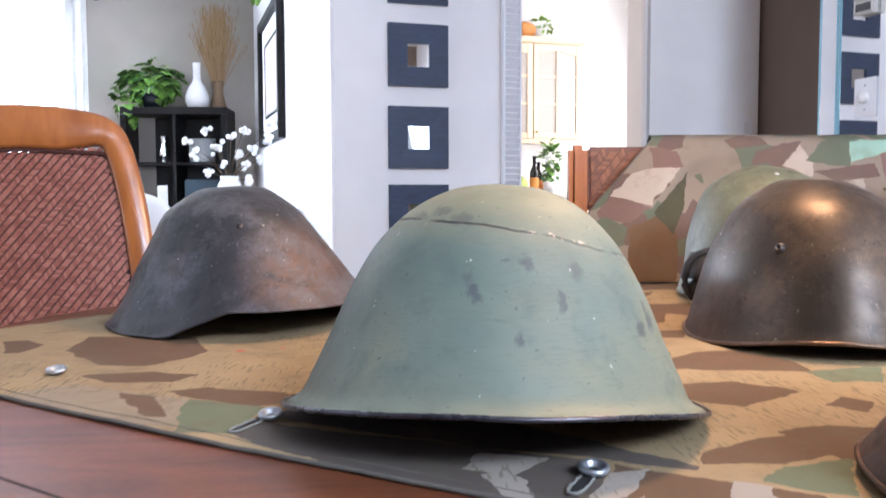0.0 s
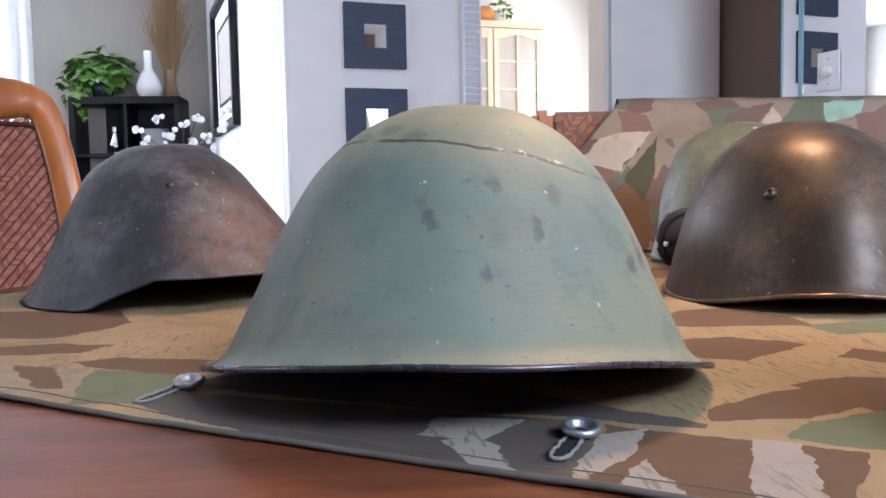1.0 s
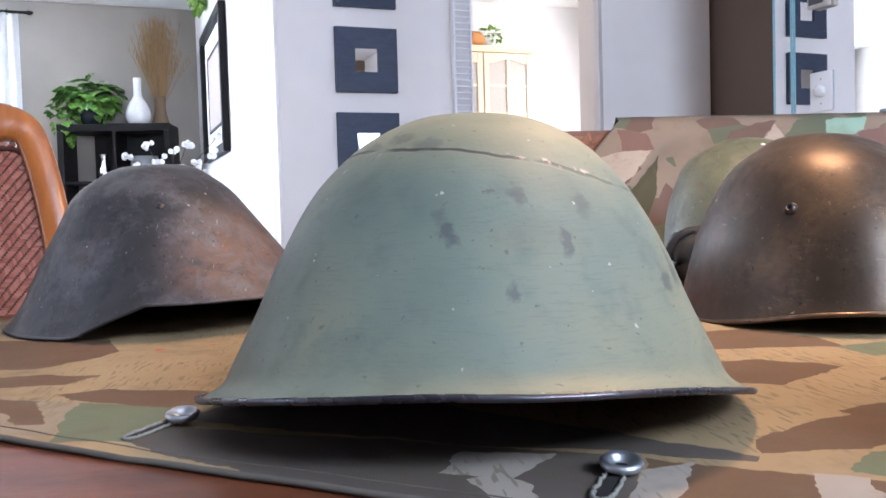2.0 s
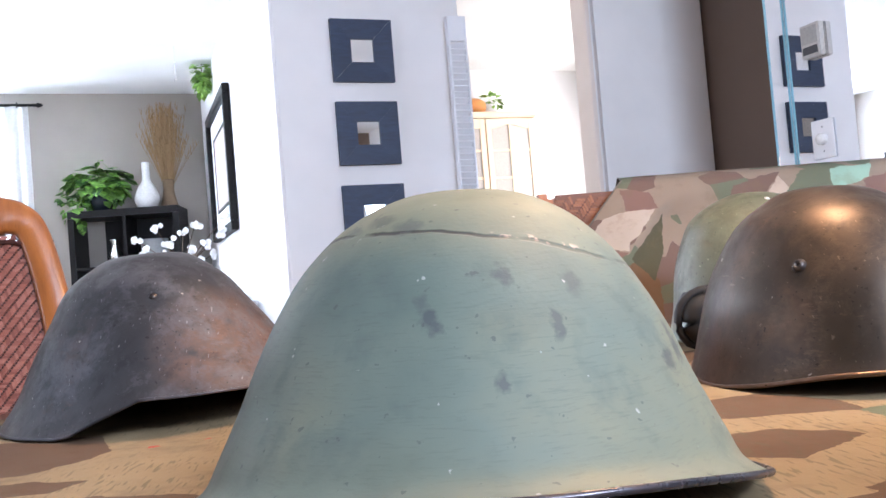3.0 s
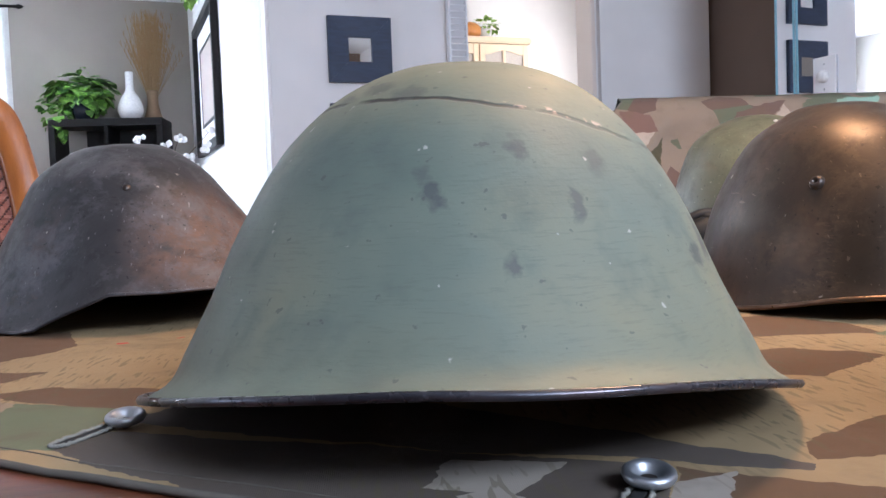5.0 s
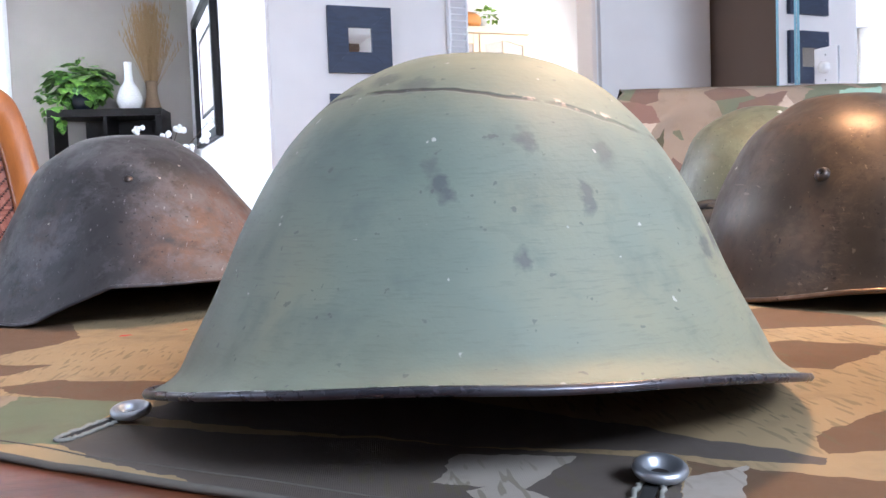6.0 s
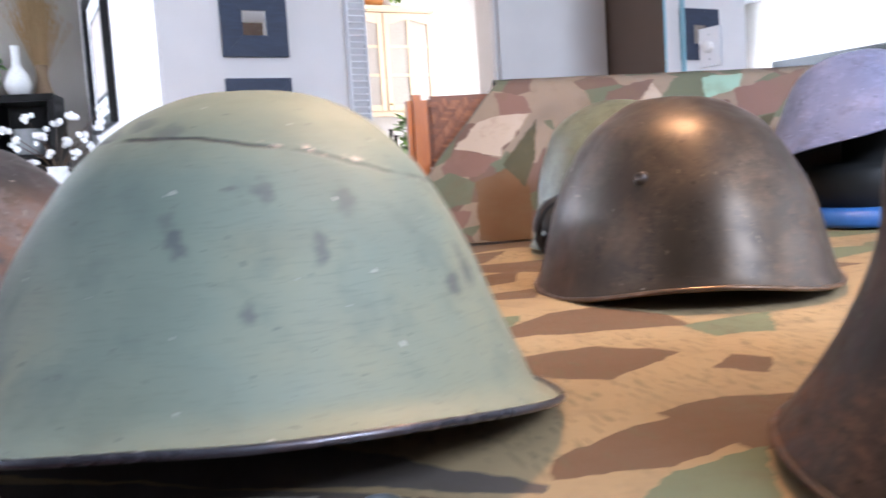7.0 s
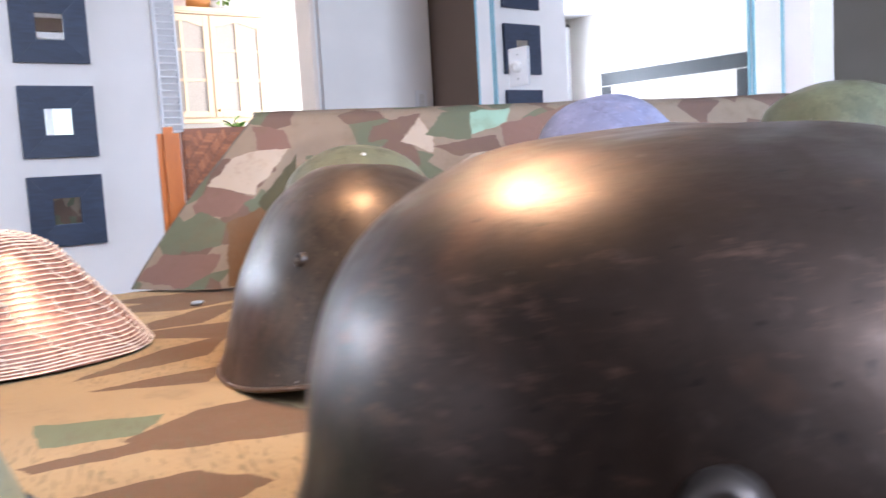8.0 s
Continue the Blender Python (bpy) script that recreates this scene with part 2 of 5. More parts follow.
def splinter_cloth(name, base, brown, green, turn=0, scale=7.0, stripes=True, shapes=(), free=None, stretch=1.9, upright=False):
    """Printed splinter camouflage on tight canvas: angular brown and green shapes, thin rain strokes."""
    k = Nodes(name)
    flat = k.scaled((1.0, stretch, 1.0), (0, 0, turn), k.noise_vec(60, 0.004))
    vor = k.n.new("ShaderNodeTexVoronoi")
    vor.distance, vor.inputs["Scale"].default_value = "EUCLIDEAN", scale
    k.link(flat, vor.inputs["Vector"])
    pick = k.n.new("ShaderNodeSeparateColor")
    k.link(vor.outputs["Color"], pick.inputs[0])
    c = k.ramp(pick.outputs[0], ((0.0, base), (0.46, brown), (0.80, green)), True)
    if free is not None:
        # between the placed shapes the print is plain sand
        c = k.mix(k.math("GREATER_THAN", k.vec("DOT_PRODUCT", k.coord, free[:3]), free[3]), base, c)
    xy = k.noise_vec(40, 0.012, k.noise_vec(160, 0.003))
    if upright:
        # the print hangs: its shapes are given along x and z
        q = k.n.new("ShaderNodeSeparateXYZ")
        k.link(xy, q.inputs[0])
        w = k.n.new("ShaderNodeCombineXYZ")
        k.link(q.outputs[0], w.inputs[0])
        k.link(q.outputs[2], w.inputs[1])
        xy = w.outputs[0]
    # grey is the border strip's tone, darkened for the green helmet's shadow
    tones = {"brown": brown, "mauve": (0.150, 0.094, 0.080), "rust": (0.115, 0.066, 0.034), "moss": (0.060, 0.058, 0.034), "lit_mint": (0.22, 0.36, 0.30), "green": green, "grey": (0.098, 0.080, 0.068), "pink": (0.33, 0.29, 0.25), "tan": (0.27, 0.215, 0.15), "red": (0.50, 0.05, 0.035)}
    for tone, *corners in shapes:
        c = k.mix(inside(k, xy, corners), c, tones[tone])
    tone = k.ramp(k.noise(3.5, 3), ((0.3, (0.82, 0.80, 0.78)), (0.7, (1.06, 1.04, 1.0))))
    m = k.n.new("ShaderNodeMix")
    m.data_type, m.blend_type = "RGBA", "MULTIPLY"
    m.inputs["Factor"].default_value = 1.0
    k.link(c, m.inputs["A"])
    k.link(tone, m.inputs["B"])
    c = m.outputs["Result"]
    if stripes:
        rain = k.mask(k.noise(1.0, 1, 0.4, k.scaled((360, 55, 1), (0, 0, 20))), 0.60, 0.64)
        zone = k.mask(k.noise(4.5, 2), 0.40, 0.50)
        c = k.mix(k.math("MULTIPLY", k.math("MULTIPLY", rain, zone), 0.5), c, (0.10, 0.085, 0.045))
    dirt = k.mask(k.noise(26, 4, 0.7), 0.52, 0.74)
    stain = k.mask(k.noise(6.5, 4, 0.65), 0.52, 0.70)
    c = k.mix(k.math("MULTIPLY", stain, 0.28), c, (0.13, 0.105, 0.065))
    c = k.mix(k.math("MULTIPLY", dirt, 0.38), c, (0.11, 0.08, 0.05))
    weave = k.n.new("ShaderNodeTexWave")
    weave.inputs["Scale"].default_value = 420
    k.link(k.coord, weave.inputs["Vector"])
    weave2 = k.n.new("ShaderNodeTexWave")
    weave2.bands_direction, weave2.inputs["Scale"].default_value = "Y", 420
    k.link(k.coord, weave2.inputs["Vector"])
    wv = k.math("ADD", weave.outputs["Fac"], weave2.outputs["Fac"])
    n = k.bump(wv, 0.20, 0.0004)
    n = k.bump(k.noise(22, 4), 0.5, 0.005, n)
    return k.done(c, 0.85, 0, n, 0.25)


def rattan(name="woven_cane", deep=(0.17, 0.050, 0.032), mid=(0.25, 0.085, 0.056), light=(0.33, 0.135, 0.095), gloss=0.26):
    """Herringbone weave of red-brown cane."""
    k = Nodes(name)
    fine = k.noise(300, 3)
    info = k.n.new("ShaderNodeNewGeometry").outputs["Random Per Island"]
    c = k.ramp(info, ((0.0, deep), (0.5, mid), (1.0, light)))
    c = k.mix(k.math("MULTIPLY", k.mask(fine, 0.62, 0.75), 0.4), c, (0.05, 0.015, 0.01))
    return k.done(c, k.math("MULTIPLY_ADD", fine, 0.2, gloss), 0, k.bump(fine, 0.2, 0.0004))


def net_paint():
    k = Nodes("string")
    f = k.noise(500, 2)
    return k.done(k.ramp(f, ((0.3, (0.58, 0.49, 0.40)), (0.7, (0.76, 0.67, 0.56)))), 0.85, 0, k.bump(f, 0.3, 0.0003))


def leaf_paint(name, dark, light):
    k = Nodes(name)
    r = k.n.new("ShaderNodeNewGeometry").outputs["Random Per Island"]
    f = k.noise(30, 3)
    c = k.ramp(r, ((0.0, dark), (1.0, light)))
    c = k.mix(k.math("MULTIPLY", k.mask(f, 0.52, 0.62), 0.5), c, tuple(min(1, 2.0 * x) for x in light))
    m = k.done(c, 0.36)
    k.bsdf.inputs["Transmission Weight"].default_value = 0.0
    return m


def plain(name, colour, rough=0.5, metal=0.0, spec=None):
    k = Nodes(name)
    f = k.noise(90, 3)
    c = k.ramp(f, ((0.3, tuple(x * 0.88 for x in colour)), (0.7, tuple(min(1, x * 1.08) for x in colour))))
    return k.done(c, k.math("MULTIPLY_ADD", f, 0.1, rough - 0.05), metal, k.bump(f, 0.08, 0.0005), spec)


def glowing(name, colour, strength):
    k = Nodes(name)
    k.bsdf.inputs["Emission Color"].default_value = (*colour, 1)
    k.bsdf.inputs["Emission Strength"].default_value = strength
    return k.done(colour, 0.8)


def clear_glass(name, tint=(0.95, 0.98, 1.0), rough=0.02):
    k = Nodes(name)
    k.bsdf.inputs["Transmission Weight"].default_value = 1.0
    k.bsdf.inputs["IOR"].default_value = 1.45
    return k.done(tint, rough)


GREIGE = painted("greige_wall_paint", (0.84, 0.825, 0.82))
FARWALL = painted("beige_wall_paint", (0.40, 0.365, 0.325))
WHITEWALL = painted("white_wall_paint", (0.82, 0.81, 0.82))
# dark tone that carries the passage's shade and dims the back wall
SHADETAUPE = painted("shade_taupe_wall_paint", (0.15, 0.105, 0.08))
CEILING = painted("ceiling_paint", (0.83, 0.83, 0.83), 0.85)
FLOORWOOD = wood("floor_wood", (0.10, 0.055, 0.03), (0.24, 0.14, 0.08), 0.4)
TABLEWOOD = wood("table_wood", (0.058, 0.016, 0.007), (0.20, 0.064, 0.025), 0.42, (5, 26, 26), 0.0)
CHAIRWOOD = wood("honey_chair_wood", (0.22, 0.066, 0.014), (0.44, 0.155, 0.036), 0.32, (20, 20, 3), 0.35)
CANE = rattan()
CRESTCANE = rattan("woven_crest_leather", (0.13, 0.045, 0.018), (0.19, 0.070, 0.026), (0.25, 0.10, 0.04), 0.45)
CRESTBACK = plain("crest_leather", (0.12, 0.042, 0.018), 0.55)
CANEBACK = plain("dark_cane_backing", (0.055, 0.015, 0.010), 0.6)
BLACKWOOD = plain("black_brown_laminate", (0.007, 0.006, 0.006), 0.5, 0.0, 0.25)
NAVYWOOD = wood("blue_black_frame_stain", (0.012, 0.022, 0.052), (0.026, 0.046, 0.102), 0.50, (8, 40, 40))
WHITETRIM = painted("white_trim_gloss", (0.84, 0.85, 0.88), 0.4, 0.02)
CREAM = painted("cream_cabinet_paint", (0.80, 0.63, 0.45), 0.4, 0.03)
CERAMIC = plain("white_glazed_ceramic", (0.82, 0.82, 0.82), 0.18)
BLACKIRON = plain("black_iron", (0.012, 0.012, 0.013), 0.45, 0.4)
ZINC = plain("dull_zinc", (0.42, 0.44, 0.47), 0.38, 0.85)
SILVER = plain("silver", (0.75, 0.75, 0.74), 0.15, 1.0)
DARKZINC = plain("dark_vent_metal", (0.075, 0.062, 0.056), 0.40, 0.8)
BRASS = plain("aged_brass", (0.45, 0.32, 0.14), 0.4, 0.9)
THREAD = plain("grey_thread", (0.20, 0.195, 0.170), 0.9)
HEM = plain("hem_cord", (0.10, 0.088, 0.072), 0.9)
BLACKSTRAP = plain("black_leather", (0.008, 0.008, 0.008), 0.65)
DARKLINER = plain("dark_liner", (0.012, 0.011, 0.010), 0.8)
STRAW = plain("dried_grass", (0.36, 0.24, 0.12), 0.85)
COTTON = plain("cotton", (0.88, 0.87, 0.86), 0.95)
TWIG = plain("twig", (0.10, 0.065, 0.04), 0.8)
LEAF = leaf_paint("vine_leaf", (0.022, 0.085, 0.012), (0.170, 0.340, 0.055))
PALELEAF = leaf_paint("hanging_leaf", (0.13, 0.28, 0.04), (0.30, 0.48, 0.10))
DARKPOT = plain("dark_glazed_pot", (0.018, 0.024, 0.036), 0.25)
GREYSTONE = plain("grey_stoneware", (0.24, 0.25, 0.26), 0.6)
BLUEBOX = plain("slate_blue_card", (0.045, 0.075, 0.105), 0.6)
MIRROR = Nodes("mirror_silver").done((0.93, 0.94, 0.95), 0.015, 1.0)
BEVEL = plain("blue_glass_edge", (0.30, 0.56, 0.68), 0.12)
MATBOARD = painted("white_mat_board", (0.84, 0.84, 0.85), 0.8, 0.02)
ARTWORK = plain("pale_print", (0.50, 0.42, 0.38), 0.6)
DAYLIGHT = glowing("bright_sky", (0.93, 0.97, 1.0), 5.0)
PANE = clear_glass("pane_glass")


# ---- building helpers ----
def mesh_of(bm, name, material, smooth=True):
    me = bpy.data.meshes.new(name)
    bm.normal_update()
    bm.to_mesh(me)
    bm.free()
    me.materials.append(material)
    if smooth:
        for p in me.polygons:
            p.use_smooth = True
    return me


def part(name, bm, material, parent, label="", smooth=False, kind=""):
    """Links a bmesh as one mesh object under a thing or a part, in its parent's own axes."""
    ob = new(name, mesh_of(bm, name, material, smooth))
    ob.parent = parent
    return tagged(ob, label, kind=kind)


def thing(name, label, category, m=None, group=""):
    ob = new(name)
    ob.empty_display_size = 0.05
    if m is not None:
        ob.matrix_world = m
    return tagged(ob, label, category, group)


def whole(name, bm, material, label, category, m=None, group="", kind="", smooth=False):
    """A thing that is one mesh."""
    ob = new(name, mesh_of(bm, name, material, smooth))
    if m is not None:
        ob.matrix_world = m
    return tagged(ob, label, category, group, kind)


def at(u, v, z, turn=0.0):
    """A pose in the room's axes."""
    return ROOM @ pose(u, v, z, 0, 0, turn)


def box(bm, x0, y0, z0, x1, y1, z1, bevel=0.0, m=None):
    """Adds a box, with rounded edges if bevel is given."""
    made = bmesh.ops.create_cube(bm, size=1.0, matrix=Matrix.LocRotScale(((x0 + x1) / 2, (y0 + y1) / 2, (z0 + z1) / 2), None, (x1 - x0, y1 - y0, z1 - z0)))
    verts = made["verts"]
    if bevel:
        edges = {e for w in verts for e in w.link_edges}
        out = bmesh.ops.bevel(bm, geom=list(edges), offset=bevel, segments=2, affect="EDGES", clamp_overlap=True)
        verts = list({w for f in out["faces"] for w in f.verts} | {w for w in verts if w.is_valid})
    if m is not None:
        bmesh.ops.transform(bm, matrix=m, verts=[w for w in verts if w.is_valid])
    return bm


def boxes(*rows, bevel=0.0):
    bm = bmesh.new()
    for r in rows:
        box(bm, *r, bevel)
    return bm


def lathe(rows, segments=32, bm=None, m=None):
    """A turned body from (radius, height) rows; rows with radius 0 close it."""
    bm = bm or bmesh.new()
    rings = []
    for r, z in rows:
        if r < 1e-6:
            rings.append([bm.verts.new((0, 0, z))])
        else:
            rings.append([bm.verts.new((r * math.cos(2 * math.pi * i / segments), r * math.sin(2 * math.pi * i / segments), z)) for i in range(segments)])
    for lo, hi in zip(rings, rings[1:]):
        for i in range(segments):
            j = (i + 1) % segments
            if len(lo) == 1 and len(hi) > 1:
                bm.faces.new((lo[0], hi[j], hi[i]))
            elif len(hi) == 1 and len(lo) > 1:
                bm.faces.new((lo[i], lo[j], hi[0]))
            elif len(lo) > 1:
                bm.faces.new((lo[i], lo[j], hi[j], hi[i]))
    if m is not None:
        bmesh.ops.transform(bm, matrix=m, verts=[w for ring in rings for w in ring])
    return bm


def tube(points, radius, sides=6, closed=False, bm=None, taper=None):
    """A round bar along a line of points."""
    bm = bm or bmesh.new()
    pts = [Vector(p) for p in points]
    n, rings = len(pts), []
    for i, p in enumerate(pts):
        a = pts[i - 1] if (i or closed) else p
        b = pts[(i + 1) % n] if (i < n - 1 or closed) else p
        t = (b - a).normalized()
        side = t.cross(Vector((0, 0, 1)))
        side = side.normalized() if side.length > 1e-4 else Vector((1, 0, 0))
        up = side.cross(t)
        r = radius if taper is None else radius + (taper - radius) * i / (n - 1)
        rings.append([bm.verts.new(p + r * (math.cos(2 * math.pi * k / sides) * side + math.sin(2 * math.pi * k / sides) * up)) for k in range(sides)])
    for i in range(n if closed else n - 1):
        lo, hi = rings[i], rings[(i + 1) % n]
        for k in range(sides):
            j = (k + 1) % sides
            bm.faces.new((lo[k], lo[j], hi[j], hi[k]))
    if not closed:
        bm.faces.new(rings[0][::-1])
        bm.faces.new(rings[-1])
    return bm


def smooth_rows(rows, steps):
    """A Catmull-Rom line through rows of numbers."""
    p = [np.array(r, float) for r in rows]
    p = [2 * p[0] - p[1]] + p + [2 * p[-1] - p[-2]]
    out = []
    for i in range(1, len(p) - 2):
        for k in range(steps):
            t = k / steps
            out.append(0.5 * (2 * p[i] + (p[i + 1] - p[i - 1]) * t + (2 * p[i - 1] - 5 * p[i] + 4 * p[i + 1] - p[i + 2]) * t ** 2
                              + (3 * p[i] - p[i - 1] - 3 * p[i + 1] + p[i + 2]) * t ** 3))
    out.append(p[-2])
    return out


def sheet(rows, thick=0.0):
    """A surface through rows of points; with thick, a second layer below it."""
    bm = bmesh.new()
    grid = [[bm.verts.new(p) for p in r] for r in rows]
    for a, b in zip(grid, grid[1:]):
        for i in range(len(a) - 1):
            bm.faces.new((a[i], a[i + 1], b[i + 1], b[i]))
    if thick:
        bmesh.ops.solidify(bm, geom=bm.faces[:], thickness=thick)
    return bm


# ---- the room ----
def structure(name, bm, material, label, category, smooth=False):
    return whole(name, bm, material, label, category, ROOM, kind="structure", smooth=smooth)


FRAME_V, WHITE_U, FAR_V, LEFT_U, MIRROR_U = 3.86, 0.685, 7.40, -3.27, 2.445
structure("floor", boxes((-3.5, -3.2, -0.10, 6.2, 7.7, 0.0)), FLOORWOOD, "brown wooden floor", "floor")
structure("ceiling", boxes((-3.5, -3.2, CEIL, 6.2, 7.7, CEIL + 0.12)), CEILING, "flat white painted ceiling", "ceiling")
structure("wall_frames", boxes((WHITE_U, FRAME_V, 0, 1.60, FRAME_V + 0.13, CEIL), bevel=0.012), GREIGE, "pale grey wall with a column of square frames", "wall")
structure("wall_grey", boxes((2.325, FRAME_V, 0, 3.05, FRAME_V + 0.13, CEIL), bevel=0.03), GREIGE, "pale grey wall beside the kitchen opening", "wall")
structure("wall_lintel", boxes((1.602, FRAME_V + 0.004, 2.36, 2.323, FRAME_V + 0.126, CEIL)), GREIGE, "wall over the kitchen opening", "wall")
structure("wall_white", boxes((WHITE_U, FRAME_V + 0.132, 0, WHITE_U + 0.13, FAR_V, CEIL)), WHITEWALL, "white wall of the living room", "wall")
# the recess's shade is put into this wall's brown colour
structure("wall_shade_taupe", boxes((3.052, 2.9, 0, 3.17, FRAME_V + 0.13, CEIL)), SHADETAUPE, "passage wall with its shade put into a dark taupe colour", "wall")
bm = bmesh.new()
for r in ((LEFT_U, 0, -2.72, 2.35), (-0.95, 0, WHITE_U + 0.13, CEIL), (LEFT_U, 2.35, -0.95, CEIL), (-2.72, 0, -0.95, 0.85)):
    box(bm, r[0], FAR_V, r[1], r[2], FAR_V + 0.14, r[3])
structure("wall_far", bm, FARWALL, "beige far wall of the living room with a window", "wall")
# the opening here is made up to hold the left fill lamp
bm = bmesh.new()
for a, b, lo, hi in ((-3.2, 1.1, 0, CEIL), (2.7, 7.54, 0, CEIL), (1.1, 2.7, 0, 0.85), (1.1, 2.7, 2.25, CEIL)):
    box(bm, LEFT_U - 0.14, a, lo, LEFT_U - 0.002, b, hi)
structure("wall_left", bm, FARWALL, "beige wall with a wide opening for the left fill light", "wall")
# unseen back wall, kept dark so it throws little light on the helmets
bm = bmesh.new()
for a, b, lo, hi in ((LEFT_U, 0.0, 0, CEIL), (1.5, 1.75, 0, CEIL), (2.65, 2.76, 0, CEIL), (1.75, 2.65, 0, 0.9), (1.75, 2.65, 2.45, CEIL), (0.0, 1.5, 0, 1.35), (0.0, 1.5, 2.45, CEIL)):
    box(bm, a, -1.76, lo, b, -1.62, hi)
structure("wall_back", bm, SHADETAUPE, "unseen back wall darkened against bounce light, with a tall window", "wall")
# out of view; its opening only serves the hall fill lamp
structure("wall_passage_end", boxes((2.902, -3.14, 0, 3.9, -3.0, CEIL), (5.3, -3.14, 0, 6.0, -3.0, CEIL), (3.9, -3.14, 0, 5.3, -3.0, 0.85), (3.9, -3.14, 2.25, 5.3, -3.0, CEIL)), GREIGE, "pale wall closing the passage, opened for the hall fill light", "wall")
bm = bmesh.new()
for a, b, lo, hi in ((-3.0, -1.5, 0, CEIL), (0.0, 1.0, 0, CEIL), (-1.5, 0.0, 0, 0.85), (-1.5, 0.0, 2.25, CEIL)):
    box(bm, 2.76, a, lo, 2.90, b, hi)
structure("wall_right", bm, GREIGE, "pale wall with a window beside the table", "wall")
structure("wall_mirror", boxes((0.012, -1.40, 0, 0.13, 0.0, CEIL), bevel=0.004), GREIGE, "short wall that carries the mirror", "wall").matrix_world = at(MIRROR_U, 2.755, 0, 1.3)
structure("wall_passage", boxes((5.86, -3.0, 0, 6.0, 4.2, CEIL)), FARWALL, "wall at the end of the passage", "wall")
structure("wall_passage_side", boxes((3.18, 3.2, 0, 5.86, 3.33, CEIL)), FARWALL, "beige wall of the passage with a door", "wall")
# kitchen
structure("wall_kitchen", boxes((WHITE_U + 0.132, 6.56, 0, 4.1, 6.70, CEIL)), WHITEWALL, "white kitchen wall", "wall")
# side wall out of view, opened for the kitchen fill lamp
bm = bmesh.new()
for a, b, lo, hi in ((3.99, 4.5, 0, CEIL), (5.9, 6.56, 0, CEIL), (4.5, 5.9, 0, 1.0), (4.5, 5.9, 2.2, CEIL)):
    box(bm, 3.96, a, lo, 4.10, b, hi)
structure("wall_kitchen_window", bm, WHITEWALL, "unseen white kitchen wall with an opening for the fill light", "wall")
structure("baseboard", boxes((WHITE_U + 0.02, FRAME_V - 0.016, 0, 1.59, FRAME_V - 0.002, 0.10), bevel=0.003), WHITETRIM, "white baseboard", "baseboard")


def window(name, u, v, z0, width, height, turn, label):
    """A framed window with two sashes in a wall's opening; its own x axis runs along the wall."""
    w = tagged(thing(name, label, "window", at(u, v, z0, turn)), kind="structure")
    h = width / 2
    bm = boxes((-h, -0.05, 0, -h + 0.06, 0.05, height), (h - 0.06, -0.05, 0, h, 0.05, height), (-h + 0.06, -0.05, 0, h - 0.06, 0.05, 0.06),
               (-h + 0.06, -0.05, height - 0.06, h - 0.06, 0.05, height), (-0.03, -0.045, 0.06, 0.03, 0.045, height - 0.06), bevel=0.004)
    part("window_frame", bm, WHITETRIM, w)
    for a, b in ((-h + 0.06, -0.03), (0.03, h - 0.06)):
        pane = part("pane", boxes((a, 0.0, 0.06, b, 0.006, height - 0.06)), PANE, w)
        pane.visible_shadow = False
    return w


window("window_1", -1.835, FAR_V + 0.075, 0.85, 1.76, 1.495, 0, "bright living room window behind white curtains")
# made-up window, placed round the left fill lamp
window("fill_window_2", LEFT_U - 0.075, 1.9, 0.85, 1.595, 1.395, 90, "added window round the left fill light")
window("window_3", 2.83, -0.75, 0.85, 1.495, 1.395, 90, "bright window beside the table")
window("window_5", 0.75, -1.69, 1.35, 1.495, 1.095, 0, "tall bright window behind the table")
window("window_6", 2.20, -1.69, 0.9, 0.895, 1.545, 0, "narrow tall bright window near the corner")
# unseen window added with the hall fill lamp
window("fill_window_7", 4.60, -3.07, 0.85, 1.395, 1.395, 0, "unseen window added round the passage fill light")
# unseen window, added round the kitchen fill lamp
window("window_4", 4.03, 5.2, 1.0, 1.395, 1.195, 90, "unseen kitchen window added round the fill light")
bm = boxes((-2.9, FAR_V + 0.5, 0.3, -0.6, FAR_V + 0.51, 2.6))
whole("backdrop", bm, DAYLIGHT, "bright hazy sky outside the window", "sky", ROOM, kind="structure")


# ---- helmets ----
def dome(a, b, height, profile, lift, shift=(0.0, 0.0), inset=0.0, segments=72, steps=7):
    """Rows of points of a helmet's bowl, from the crown to the rim: half lengths a and b on either side, crown shifted by shift."""
    rows = []
    for rho, zeta in smooth_rows(profile, steps):
        row = []
        r = max(rho, 0.0)
        for i in range(segments + 1):
            th = 2 * math.pi * i / segments
            low, c, q = lift(th), math.cos(th), math.sin(th)
            x, y = ((a[0] if c < 0 else a[1]) - inset) * r * c, ((b[0] if q < 0 else b[1]) - inset) * r * q
            dent = 0.0011 * noise.noise(Vector((x * 22, y * 22, zeta * 3 + a[0] * 50)))
            row.append(Vector((x * (1 + dent * 4) + shift[0] * zeta, y * (1 + dent * 4) + shift[1] * zeta, low + (height - inset - low) * zeta + dent)))
        rows.append(row)
    return rows


def bowl(rows):
    """Welds the rows into one bowl."""
    bm = bmesh.new()
    top = bm.verts.new(rows[0][0])
    grid = [[bm.verts.new(p) for p in r[:-1]] for r in rows[1:]]
    n = len(grid[0])
    for i in range(n):
        bm.faces.new((top, grid[0][i], grid[0][(i + 1) % n]))
    for p, q in zip(grid, grid[1:]):
        for i in range(n):
            j = (i + 1) % n
            bm.faces.new((p[i], q[i], q[j], p[j]))
    return bm


